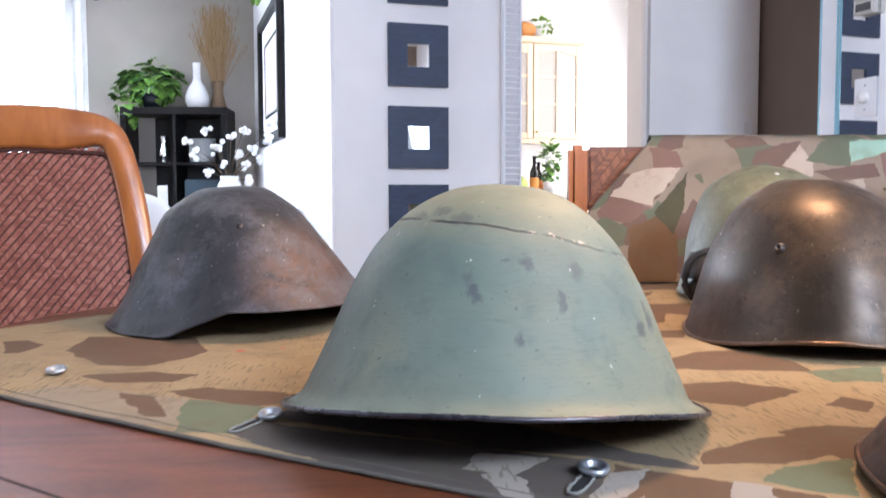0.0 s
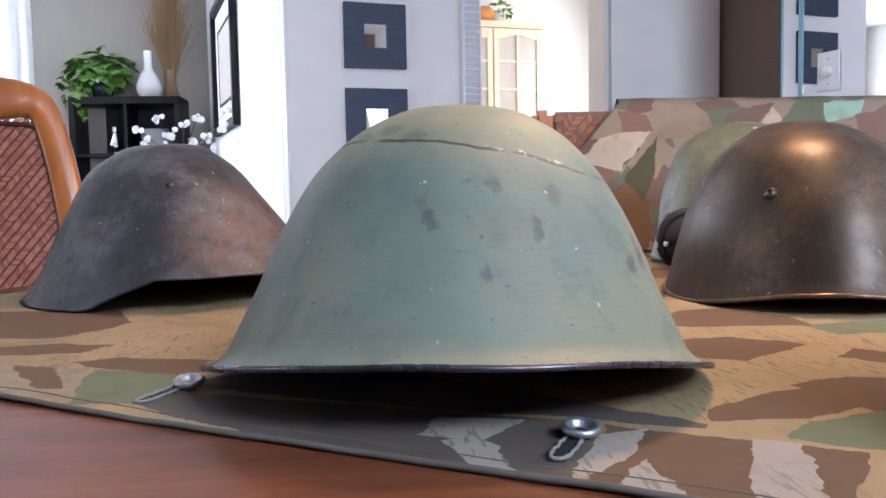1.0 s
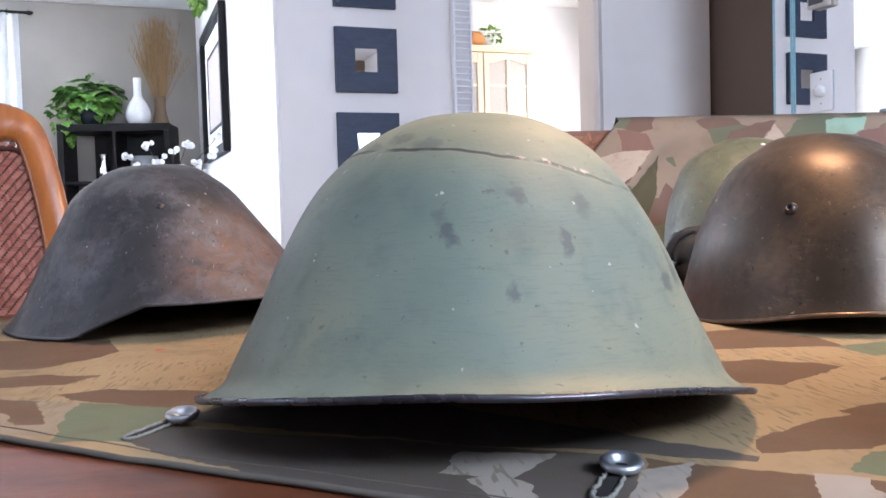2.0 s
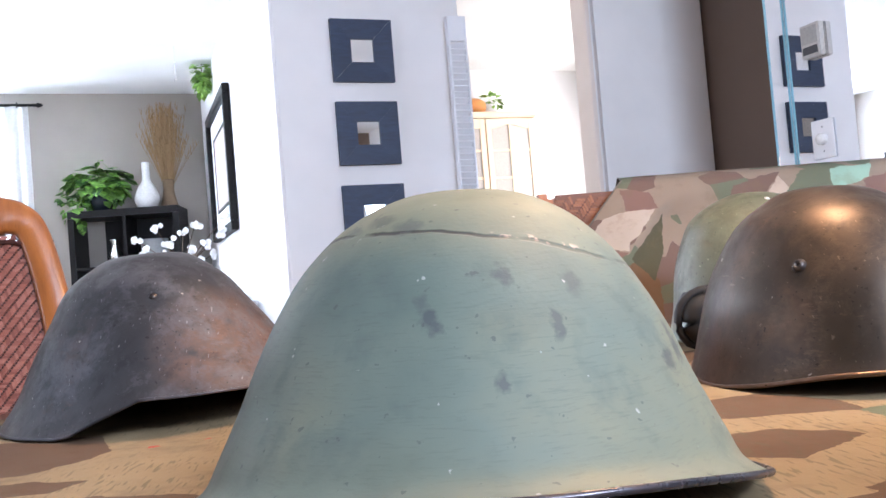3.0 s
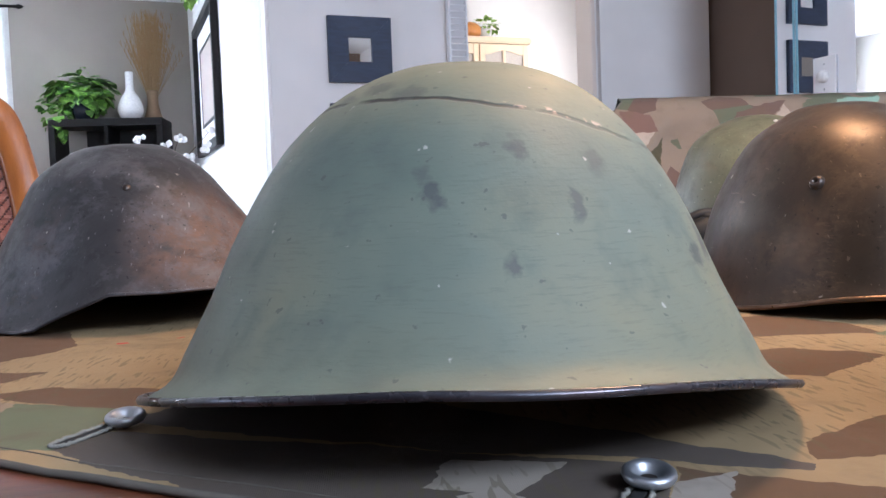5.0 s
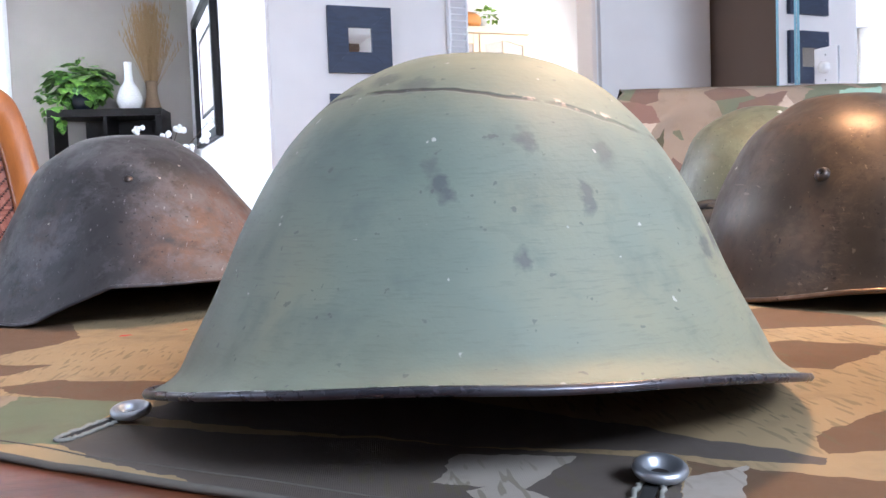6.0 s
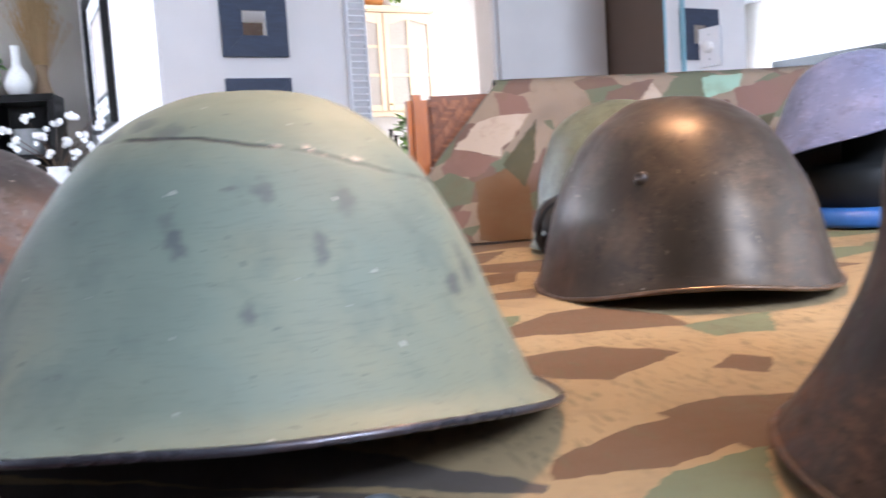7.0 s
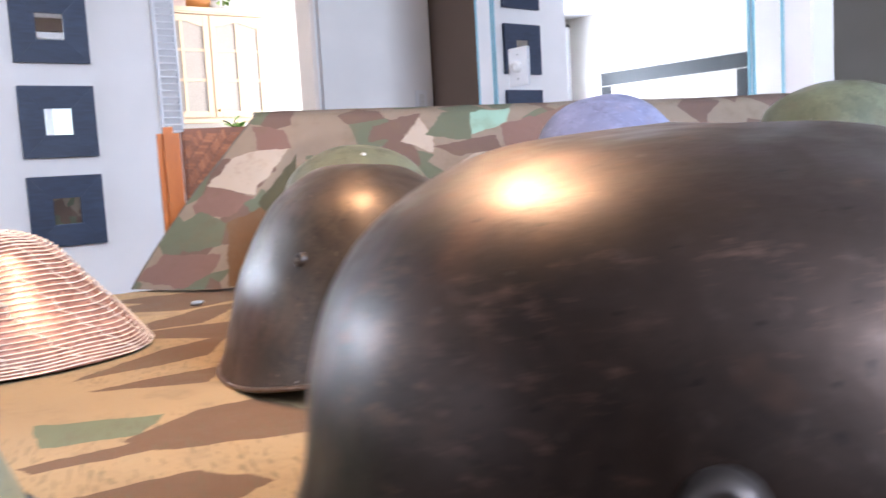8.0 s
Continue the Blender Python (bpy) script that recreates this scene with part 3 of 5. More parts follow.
def helmet(name, label, m, a, b, height, profile, lift, paint, rim_paint, bead=0.0016, shift=(0.0, 0.0), rivets=(), liner=DARKLINER, group="helmets on the table"):
    h = thing(name, label, "helmet", m, group)
    rows = dome(a, b, height, profile, lift, shift)
    part("shell", bowl(rows), paint, h, smooth=True)
    inner = dome(a, b, height, profile, lambda t: lift(t) + 0.0008, shift, 0.0035)
    part("liner", bowl(inner), liner, h, "dark inside", smooth=True)
    part("rim", tube([p + Vector((0, 0, 0.0004)) for p in rows[-1][:-1]], bead, 6, True), rim_paint, h, "worn rolled edge", smooth=True)
    for angle, row, size, metal in rivets:
        i = round(angle / 360 * 72) % 72
        p, q, s = rows[row][i], rows[row][(i + 1) % 72], rows[row + 1][i]
        out = (s - p).cross(q - p).normalized()
        if out.dot(Vector((p.x, p.y, 0.02))) < 0:
            out = -out
        turn = Matrix.Translation(p) @ out.to_track_quat("Z", "Y").to_matrix().to_4x4()
        if size > 0.005:
            # a hollow vent stud
            shape = ((0, -0.001), (size * 0.34, -0.001), (size * 0.36, size * 0.62), (size * 0.62, size * 0.66), (size * 0.78, size * 0.35), (size, 0.0), (size, -0.002))
        else:
            shape = ((0, size * 0.55), (size * 0.35, size * 0.5), (size * 0.8, size * 0.25), (size, 0.0), (size, -0.002))
        stud = part("rivet", lathe(shape, 18, None, turn), metal, h, smooth=True)
        if size > 0.005:
            part("vent_hole", lathe(((0, 0.0006), (size * 0.34, 0.0006)), 14, None, turn), BLACKSTRAP, stud)
    return h


GREENPAINT = green_paint()
GREENRIM = worn_steel("green_rim_steel", (0.03, 0.03, 0.04), (0.07, 0.07, 0.08), (0.14, 0.06, 0.03), 0.6, 0.3, 0.6)
RUSTYSTEEL = worn_steel("rusty_grey_steel", (0.028, 0.027, 0.029), (0.052, 0.050, 0.053), (0.125, 0.064, 0.040), 0.54, 0.46, 0.30, ((0.055, -0.11, 0.075), (0.060, 0.09, 0.05)), 0.7, 0.75)
BROWNSTEEL = worn_steel("brown_oiled_steel", (0.036, 0.024, 0.015), (0.070, 0.047, 0.029), (0.16, 0.080, 0.036), 0.55, 0.46, 0.72, None, 1.0, 0.35, 0.2)
BROWNRIM = worn_steel("rubbed_brown_rim", (0.10, 0.065, 0.04), (0.20, 0.13, 0.085), (0.22, 0.10, 0.05), 0.55, 0.34, 0.8)
DARKSTEEL = worn_steel("dark_oiled_steel", (0.022, 0.0135, 0.010), (0.043, 0.026, 0.019), (0.19, 0.080, 0.038), 0.52, 0.44, 0.80, ((0.03, -0.12, 0.105), (0.05, 0.05, 0.03)), 0.15, 0.1, 0.0)
PALEPAINT = worn_steel("pale_olive_paint", (0.074, 0.082, 0.050), (0.105, 0.113, 0.072), (0.15, 0.10, 0.05), 0.66, 0.55, 0.0)
BLUEPAINT = worn_steel("blue_grey_paint", (0.105, 0.125, 0.220), (0.150, 0.170, 0.285), (0.15, 0.11, 0.10), 0.66, 0.45, 0.0)
OLIVEPAINT = worn_steel("olive_helmet_paint", (0.06, 0.07, 0.04), (0.10, 0.11, 0.065), (0.10, 0.06, 0.03), 0.66, 0.4, 0.1)
NETSTEEL = worn_steel("red_brown_steel", (0.20, 0.095, 0.068), (0.29, 0.145, 0.105), (0.30, 0.15, 0.11), 0.60, 0.28, 0.3)


def wave(t, low, high, centre, spread):
    """A rim that lies at low and rises to high round the angle centre (degrees)."""
    d = abs((math.degrees(t) - centre + 180) % 360 - 180)
    k = min(1.0, max(0.0, 1.0 - d / spread))
    return low + (high - low) * k * k * (3 - 2 * k)


def ripple(*k):
    """A rim whose height follows a few slow waves round the helmet."""
    return lambda t: k[0] + k[1] * math.cos(t) + k[2] * math.sin(t) + k[3] * math.cos(2 * t) + k[4] * math.sin(2 * t) + k[5] * math.cos(3 * t) + k[6] * math.sin(3 * t)


TURTLE = ((0, 1), (0.213, 0.972), (0.408, 0.885), (0.551, 0.755), (0.654, 0.61), (0.737, 0.45), (0.809, 0.275), (0.880, 0.125), (0.923, 0.045), (1.0, 0.0))
green = helmet("steel_helmet", "matt sea-green steel helmet with a cracked seam and flared brim", pose(0.032, 0.540, TOP), (0.150, 0.147), (0.161, 0.143), 0.165,
               TURTLE, ripple(0.0161, -0.0022, -0.0134, -0.0097, 0.0018, -0.0011, -0.0023), GREENPAINT, GREENRIM, 0.0018, (0.0041, 0.0193))

M33 = ((0, 1), (0.241, 0.985), (0.395, 0.93), (0.566, 0.83), (0.697, 0.69), (0.837, 0.46), (0.921, 0.22), (0.967, 0.07), (1.0, 0.0))
brown = helmet("steel_helmet", "dark brown oiled steel helmet with a vent stud on its side", pose(0.4007, 0.8539, TOP), (0.122, 0.138), (0.166, 0.138), 0.1726,
               M33, ripple(0.0081, 0.0009, -0.0037, -0.0019, -0.0006, 0.0053, 0.0021), BROWNSTEEL, BROWNRIM, 0.0022, (0.0049, 0.0024), ((224, 32, 0.0062, DARKZINC),))

STAHL = ((0, 1), (0.310, 0.972), (0.518, 0.89), (0.639, 0.775), (0.705, 0.62), (0.735, 0.44), (0.812, 0.27), (0.910, 0.115), (1.0, 0.0))
dark = helmet("steel_helmet", "dark brown-black steel helmet with flared skirt and side lug", pose(0.376, 0.338, TOP), (0.164, 0.176), (0.171, 0.156), 0.1773,
              STAHL, ripple(0.0049, 0.0007, -0.0007, 0.0005, -0.001, -0.0012, 0.002), DARKSTEEL, DARKSTEEL, 0.0018, (-0.0038, 0.0094), ((237, 29, 0.0080, DARKZINC),))

VISOR = ((0, 1), (0.2245, 0.977), (0.365, 0.90), (0.503, 0.785), (0.622, 0.60), (0.744, 0.40), (0.862, 0.19), (0.951, 0.06), (1.0, 0.0))


def visor_lift(t):
    d = math.degrees(t) % 360
    up = 0.031 * min(1.0, max(0.0, (d - 243) / 22))
    down = min(1.0, max(0.0, (372 - d if d > 180 else 12 - d) / 25))
    return 0.003 - 0.007 * max(0.0, math.sin(t)) + (up if d > 180 else 0.031) * down


rusty = helmet("steel_helmet", "rusty grey steel helmet with a stepped visor edge", pose(-0.2056, 1.0173, TOP - 0.001), (0.200, 0.131), (0.182, 0.156), 0.170,
               VISOR, visor_lift, RUSTYSTEEL, RUSTYSTEEL, 0.0016, (-0.0389, 0.0), ((275, 26, 0.0040, DARKZINC),))

EGG = ((0, 1), (0.220, 0.985), (0.454, 0.93), (0.66, 0.83), (0.774, 0.69), (0.881, 0.46), (0.925, 0.22), (0.971, 0.07), (1.0, 0.0))
pale = helmet("steel_helmet", "pale olive steel helmet with a black leather chin strap", pose(0.4993, 1.2001, TOP + 0.002), (0.1225, 0.120), (0.129, 0.129), 0.1965,
              EGG, ripple(0.0039, -0.0018, 0, 0, 0, 0, 0), PALEPAINT, PALEPAINT, 0.0018, (0.0, 0.0), ((265, 14, 0.0035, ZINC), (196, 44, 0.007, ZINC)))
part("chin_strap", tube([(-0.118, -0.03, 0.060), (-0.124, -0.06, 0.066), (-0.108, -0.088, 0.070), (-0.086, -0.10, 0.064)], 0.006, 6), BLACKSTRAP, pale, "black leather chin strap", True)
for wide, thick in ((0.036, 0.006), (0.018, 0.017)):
    loop = [(-0.106 + wide * math.cos(a), -0.086 - 0.3 * wide * math.cos(a), 0.006 + max(0.0, 0.030 + 1.05 * wide * math.sin(a))) for a in [i * math.pi / 12 for i in range(24)]]
    part("strap_loop", tube(loop, thick, 8, True), BLACKSTRAP, pale, "black strap loop", True)

BOWLER = ((0, 1), (0.245, 0.975), (0.427, 0.88), (0.55, 0.72), (0.674, 0.52), (0.819, 0.30), (0.930, 0.12), (1.0, 0.0))
netted = helmet("netted_helmet", "red-brown steel helmet covered with pale string netting", pose(0.0775, 1.0673, TOP + 0.001), (0.142, 0.153), (0.129, 0.130), 0.1258,
                BOWLER, lambda t: 0.003, NETSTEEL, NETSTEEL, 0.0016, (-0.0042, 0.0018))
bm = bmesh.new()
net = dome((0.1437, 0.1547), (0.1307, 0.1317), 0.1276, BOWLER, lambda t: 0.004, (-0.0042, 0.0018), 0.0, 64, 5)
for k, row in enumerate(net[3:]):
    tube([p + Vector((0, 0, 0.0008 * math.sin(7 * i))) for i, p in enumerate(row[:-1])], 0.0006, 4, True, bm)
for i in range(0, 64, 4):
    tube([net[r][(i + r // 3) % 64] for r in range(3, len(net))], 0.0005, 3, False, bm)
part("net", bm, net_paint(), netted, "pale string net")

DOMED = ((0, 1), (0.25, 0.977), (0.42, 0.90), (0.55, 0.785), (0.66, 0.60), (0.765, 0.40), (0.87, 0.19), (0.95, 0.06), (1.0, 0.0))
blue = helmet("steel_helmet", "blue-grey steel helmet tilted on a stand with dark inside", pose(0.905, 1.235, TOP + 0.102, -14, 0, 10), (0.165, 0.165), (0.140, 0.140), 0.153,
              DOMED, lambda t: 0.003 + wave(t, 0, 0.012, 270, 60), BLUEPAINT, BLUEPAINT, 0.0018)
olive = helmet("steel_helmet", "shiny olive steel helmet on a black stand", pose(1.27, 1.16, TOP + 0.086, -10, 0, -12), (0.145, 0.145), (0.132, 0.132), 0.175,
               EGG, lambda t: 0.003, OLIVEPAINT, OLIVEPAINT, 0.0018)


# ---- table and cloth ----
def rounded(x, y, cx=0.55, cy=0.78, a=1.12, b=0.74, e=2.6):
    return abs((x - cx) / a) ** e + abs((y - cy) / b) ** e


def outline(scale=1.0, n=96, z=0.0):
    out = []
    for i in range(n):
        t = 2 * math.pi * i / n
        c, s = math.cos(t), math.sin(t)
        r = scale / (abs(c / 1.12) ** 2.6 + abs(s / 0.74) ** 2.6) ** (1 / 2.6)
        out.append(Vector((0.55 + r * c, 0.78 + r * s, z)))
    return out


table = thing("dining_table", "red-brown polished wooden dining table with rounded ends", "table", pose(0, 0, 0))
bm = bmesh.new()
rings = [[bm.verts.new(p) for p in outline(s, 96, z)] for s, z in ((0.975, 0.705), (0.997, 0.712), (1.0, 0.728), (0.997, 0.742), (0.985, 0.749))]
for lo, hi in zip(rings, rings[1:]):
    for i in range(96):
        bm.faces.new((lo[i], lo[(i + 1) % 96], hi[(i + 1) % 96], hi[i]))
bm.faces.new(rings[-1])
bm.faces.new(rings[0][::-1])
part("tabletop", bm, TABLEWOOD, table)
part("apron", boxes((-0.2, 0.35, 0.60, 1.3, 0.38, 0.703), (-0.2, 1.18, 0.60, 1.3, 1.21, 0.703), (-0.23, 0.35, 0.60, -0.2, 1.21, 0.703), (1.3, 0.35, 0.60, 1.33, 1.21, 0.703), bevel=0.003), TABLEWOOD, table)
for lx in (-0.16, 1.26):
    for ly in (0.42, 1.14):
        part("leg", lathe(((0, 0), (0.025, 0), (0.03, 0.02), (0.028, 0.25), (0.042, 0.45), (0.045, 0.60), (0, 0.60)), 20, None, pose(lx, ly, 0)), TABLEWOOD, table, smooth=True)
part("inlay_joint", tube([(-0.40, 0.515, 0.7488), (-0.261, 0.416, 0.7488), (-0.10, 0.30, 0.7488), (0.06, 0.187, 0.7488)], 0.0012, 4), plain("dark_joint", (0.015, 0.007, 0.004), 0.7), table, "dark joint in the tabletop")

# the printed shapes nearest to the camera; the grey ones also hold the green helmet's shadow
SHAPES = []
SHAPES.append(("brown", (-0.318, 0.724), (-0.273, 0.721), (-0.247, 0.751), (-0.234, 0.788), (-0.268, 0.879), (-0.388, 0.889), (-0.380, 0.800)))
SHAPES.append(("brown", (-0.288, 0.654), (-0.231, 0.650), (-0.206, 0.688), (-0.205, 0.708), (-0.259, 0.696), (-0.318, 0.724), (-0.340, 0.700)))
SHAPES.append(("brown", (-0.147, 0.562), (-0.121, 0.574), (-0.119, 0.601), (-0.194, 0.629), (-0.225, 0.619), (-0.210, 0.598)))
SHAPES.append(("brown", (-0.434, 0.786), (-0.419, 0.788), (-0.419, 0.840), (-0.447, 0.869), (-0.471, 0.863)))
SHAPES.append(("tan", (-0.239, 0.530), (-0.190, 0.505), (-0.196, 0.587), (-0.218, 0.599), (-0.300, 0.655), (-0.360, 0.610)))
SHAPES.append(("brown", (-0.217, 0.533), (-0.201, 0.533), (-0.229, 0.601), (-0.264, 0.616)))
SHAPES.append(("green", (-0.191, 0.500), (-0.148, 0.488), (-0.139, 0.530), (-0.136, 0.560), (-0.205, 0.590), (-0.196, 0.547)))
# border strip and helmet shadow painted together, below and before the green helmet
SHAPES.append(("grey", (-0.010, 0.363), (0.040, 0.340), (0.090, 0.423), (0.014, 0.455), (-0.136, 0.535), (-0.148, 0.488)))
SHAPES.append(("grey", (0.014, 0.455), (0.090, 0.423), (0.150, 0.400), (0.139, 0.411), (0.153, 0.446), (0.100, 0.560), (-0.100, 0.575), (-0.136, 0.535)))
SHAPES.append(("pink", (0.001, 0.410), (0.029, 0.399), (0.043, 0.411), (0.054, 0.428), (0.014, 0.445)))
SHAPES.append(("pink", (0.022, 0.356), (0.037, 0.350), (0.035, 0.390), (0.029, 0.406), (0.012, 0.400)))
SHAPES.append(("brown", (0.060, 0.335), (0.140, 0.290), (0.190, 0.362), (0.120, 0.400), (0.090, 0.417)))
SHAPES.append(("pink", (0.055, 0.344), (0.071, 0.350), (0.091, 0.374), (0.110, 0.410), (0.083, 0.400), (0.072, 0.377)))
SHAPES.append(("pink", (0.073, 0.330), (0.096, 0.318), (0.093, 0.366)))
SHAPES.append(("pink", (0.116, 0.310), (0.139, 0.305), (0.157, 0.343), (0.167, 0.376), (0.148, 0.387)))
# same shadowed strip tone between the pale shapes
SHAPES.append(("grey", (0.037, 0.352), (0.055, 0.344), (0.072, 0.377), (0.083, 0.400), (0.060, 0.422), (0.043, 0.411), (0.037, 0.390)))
SHAPES.append(("brown", (0.139, 0.411), (0.147, 0.400), (0.186, 0.414), (0.228, 0.413), (0.214, 0.481), (0.182, 0.459), (0.153, 0.446)))
SHAPES.append(("brown", (0.228, 0.413), (0.257, 0.440), (0.290, 0.485), (0.253, 0.491), (0.214, 0.481)))
SHAPES.append(("green", (0.166, 0.384), (0.186, 0.368), (0.205, 0.360), (0.234, 0.422), (0.184, 0.409)))
SHAPES.append(("brown", (0.183, 0.567), (0.219, 0.546), (0.281, 0.589), (0.243, 0.629), (0.212, 0.626), (0.167, 0.616)))
SHAPES.append(("brown", (0.279, 0.548), (0.300, 0.527), (0.321, 0.555), (0.305, 0.573)))
SHAPES.append(("brown", (0.200, 0.710), (0.221, 0.678), (0.324, 0.663), (0.330, 0.712), (0.296, 0.770), (0.251, 0.762)))
SHAPES.append(("brown", (0.150, 0.672), (0.225, 0.680), (0.209, 0.704), (0.140, 0.690)))
SHAPES.append(("green", (0.319, 0.620), (0.362, 0.620), (0.396, 0.683), (0.319, 0.668)))
SHAPES.append(("brown", (0.158, 0.916), (0.210, 0.925), (0.278, 0.950), (0.309, 1.048), (0.242, 1.011)))
SHAPES.append(("brown", (0.174, 0.867), (0.269, 0.845), (0.284, 0.897), (0.194, 0.875)))
SHAPES.append(("green", (0.150, 0.727), (0.211, 0.719), (0.231, 0.765), (0.140, 0.782)))
SHAPES.append(("brown", (0.219, 1.169), (0.222, 1.129), (0.289, 1.142), (0.356, 1.276), (0.291, 1.251)))
SHAPES.append(("red", (-0.206, 0.790), (-0.196, 0.793), (-0.199, 0.801), (-0.205, 0.800)))
SHAPES.append(("red", (-0.165, 0.806), (-0.157, 0.808), (-0.160, 0.813)))
PRINTS = []
PRINTS.append(("pink", (0.343, 0.905), (0.404, 0.888), (0.474, 0.959), (0.425, 0.956), (0.387, 0.949)))
PRINTS.append(("mauve", (0.425, 0.956), (0.479, 0.959), (0.470, 0.988), (0.423, 1.000)))
PRINTS.append(("mauve", (0.316, 0.875), (0.318, 0.860), (0.367, 0.859), (0.404, 0.885), (0.343, 0.905)))
PRINTS.append(("green", (0.270, 0.822), (0.302, 0.807), (0.347, 0.816), (0.362, 0.850), (0.328, 0.865), (0.282, 0.847)))
PRINTS.append(("mauve", (0.217, 0.770), (0.287, 0.758), (0.334, 0.784), (0.345, 0.804), (0.268, 0.805)))
# these two dark shapes paint in the fold's shade right of the crease
PRINTS.append(("rust", (0.347, 0.758), (0.425, 0.751), (0.450, 0.836), (0.419, 0.869), (0.362, 0.850)))
PRINTS.append(("moss", (0.411, 0.874), (0.441, 0.836), (0.468, 0.880), (0.486, 0.949)))
PRINTS.append(("brown", (0.609, 0.963), (0.666, 0.966), (0.722, 1.015), (0.687, 1.006), (0.622, 0.998)))
PRINTS.append(("pink", (0.665, 0.961), (0.717, 0.939), (0.724, 0.964), (0.707, 1.000)))
PRINTS.append(("green", (0.709, 0.970), (0.792, 0.956), (0.809, 1.013), (0.753, 1.009)))
# a patch of cool light on the drape, painted as a pale green shape
PRINTS.append(("lit_mint", (0.795, 0.966), (0.867, 0.985), (0.888, 1.013), (0.805, 1.008)))
PRINTS.append(("mauve", (0.849, 0.928), (0.919, 0.935), (1.019, 1.018), (0.855, 0.980)))
PRINTS.append(("moss", (0.866, 0.877), (0.919, 0.935), (0.841, 0.918)))
PRINTS.append(("pink", (0.754, 0.917), (0.804, 0.905), (0.811, 0.945)))
PRINTS.append(("brown", (0.763, 0.932), (0.842, 0.939), (0.839, 0.965), (0.781, 0.957), (0.715, 0.949)))
CLOTH = splinter_cloth("splinter_print", (0.310, 0.225, 0.125), (0.128, 0.076, 0.044), (0.130, 0.150, 0.092), 20, 6.0, True, SHAPES, (0.55, 0.83, 0.0, 1.02))
DRAPE = splinter_cloth("splinter_print_faded", (0.195, 0.160, 0.128), (0.112, 0.076, 0.064), (0.095, 0.112, 0.078), 40, 17.0, False, PRINTS, stretch=1.15, upright=True)
DX, DY, NX, NY, EDGE = 0.838, -0.546, 0.546, 0.838, 0.317      # the hem runs along (DX, DY), the cloth lies on the side of (NX, NY)


def hem_bend(s):
    return 0.006 * math.sin(6.0 * s + 1.0) + 0.010 * (s + 0.1) ** 2


def cloth_point(s, w):
    k = EDGE + hem_bend(s) * max(0.0, 1 - w / 0.3) + w
    x, y = NX * k + DX * s, NY * k + DY * s
    f = rounded(x, y)
    z = TOP + 0.0012 * noise.noise(Vector((x * 9, y * 9, 0))) + 0.0010 * noise.noise(Vector((x * 31, y * 31, 3)))
    if f > 0.97:
        # past the table's edge the cloth hangs down
        g = (f / 0.97) ** (1 / 2.6)
        over = (math.hypot(x - 0.55, y - 0.78)) * (1 - 1 / g)
        x, y = 0.55 + (x - 0.55) / g + 0.03 * (x - 0.55) * min(1, over * 20), 0.78 + (y - 0.78) / g + 0.03 * (y - 0.78) * min(1, over * 20)
        z = TOP - 0.9 * over
    return Vector((x, y, max(z, 0.50)))


rows = [[cloth_point(-0.95 + 2.35 * i / 170, 1.33 * j / 96) for i in range(171)] for j in range(97)]
cloth = whole("camouflage_cloth", sheet(rows), CLOTH, "splinter camouflage canvas sheet spread flat on the table", "cloth", smooth=True)
part("hem", tube([cloth_point(-0.95 + 2.35 * i / 170, 0.0) + Vector((0, 0, -0.0006)) for i in range(171)], 0.0018, 5), HEM, cloth, "grey stitched hem", True)
part("stitching", tube([cloth_point(-0.95 + 2.35 * i / 170, 0.012) + Vector((0, 0, 0.0001)) for i in range(171)], 0.0004, 4), HEM, cloth, "row of stitches", True)

part("seam", tube([cloth_point(-0.95 + 2.35 * i / 170, 0.092) + Vector((0, 0, 0.0001)) for i in range(88, 171)], 0.0006, 4), THREAD, cloth, "pale seam of the border strip", True)


def button(x, y, r=0.0100, tilt=0.0):
    """A dished metal button with a rolled edge and a dark hollow, sewn on through a short shank."""
    m = pose(x, y, TOP + 0.0008 + r * math.sin(radians(tilt)), tilt)
    b = part("button", lathe(((0.34 * r, 0.0012), (0.50 * r, 0.0018), (0.60 * r, 0.0034), (0.74 * r, 0.0046), (0.90 * r, 0.0046), (r, 0.0038), (1.03 * r, 0.0026), (0.95 * r, 0.0012), (0.7 * r, 0.0002), (0, 0)), 28), ZINC, cloth, "dished grey metal button", True)
    b.matrix_local = m
    part("button_hollow", lathe(((0, 0.0010), (0.35 * r, 0.0013)), 20), DARKZINC, b, "dark hollow", True)
    part("shank", tube([m @ Vector((0, 0, 0)), (x, y, TOP - 0.0005)], 0.0018, 6), THREAD, cloth)
    return b


def buttonhole(x, y, angle):
    """Stitched round with short coarse loops of thread."""
    m = pose(x, y, TOP + 0.0004, 0, 0, angle)
    pts = []
    for i in range(72):
        t = 2 * math.pi * i / 72
        c, q = math.cos(t), math.sin(t)
        long, wide = math.copysign(abs(c) ** 0.6, c), math.copysign(abs(q) ** 0.7, q)
        pts.append(m @ Vector((0.0175 * long, (0.0042 + 0.0005 * math.sin(19 * t)) * wide, 0.0009 + 0.0003 * math.sin(23 * t))))
    part("buttonhole", tube(pts, 0.0009, 6, True), THREAD, cloth, "stitched buttonhole", True)
    part("slit", boxes((-0.0155, -0.0022, 0.0002, 0.0155, 0.0022, 0.0009)), DARKLINER, cloth).matrix_local = m


for x, y in ((-0.340, 0.684), (-0.126, 0.523), (0.074, 0.397), (0.295, 1.288), (0.40, 0.195)):
    button(x, y, 0.0088 if y < 1 else 0.008, 9.0 if y < 1 else 0.0)
for x, y, angle in ((-0.1400, 0.507, 66), (0.0640, 0.381, 63)):
    buttonhole(x, y, angle)

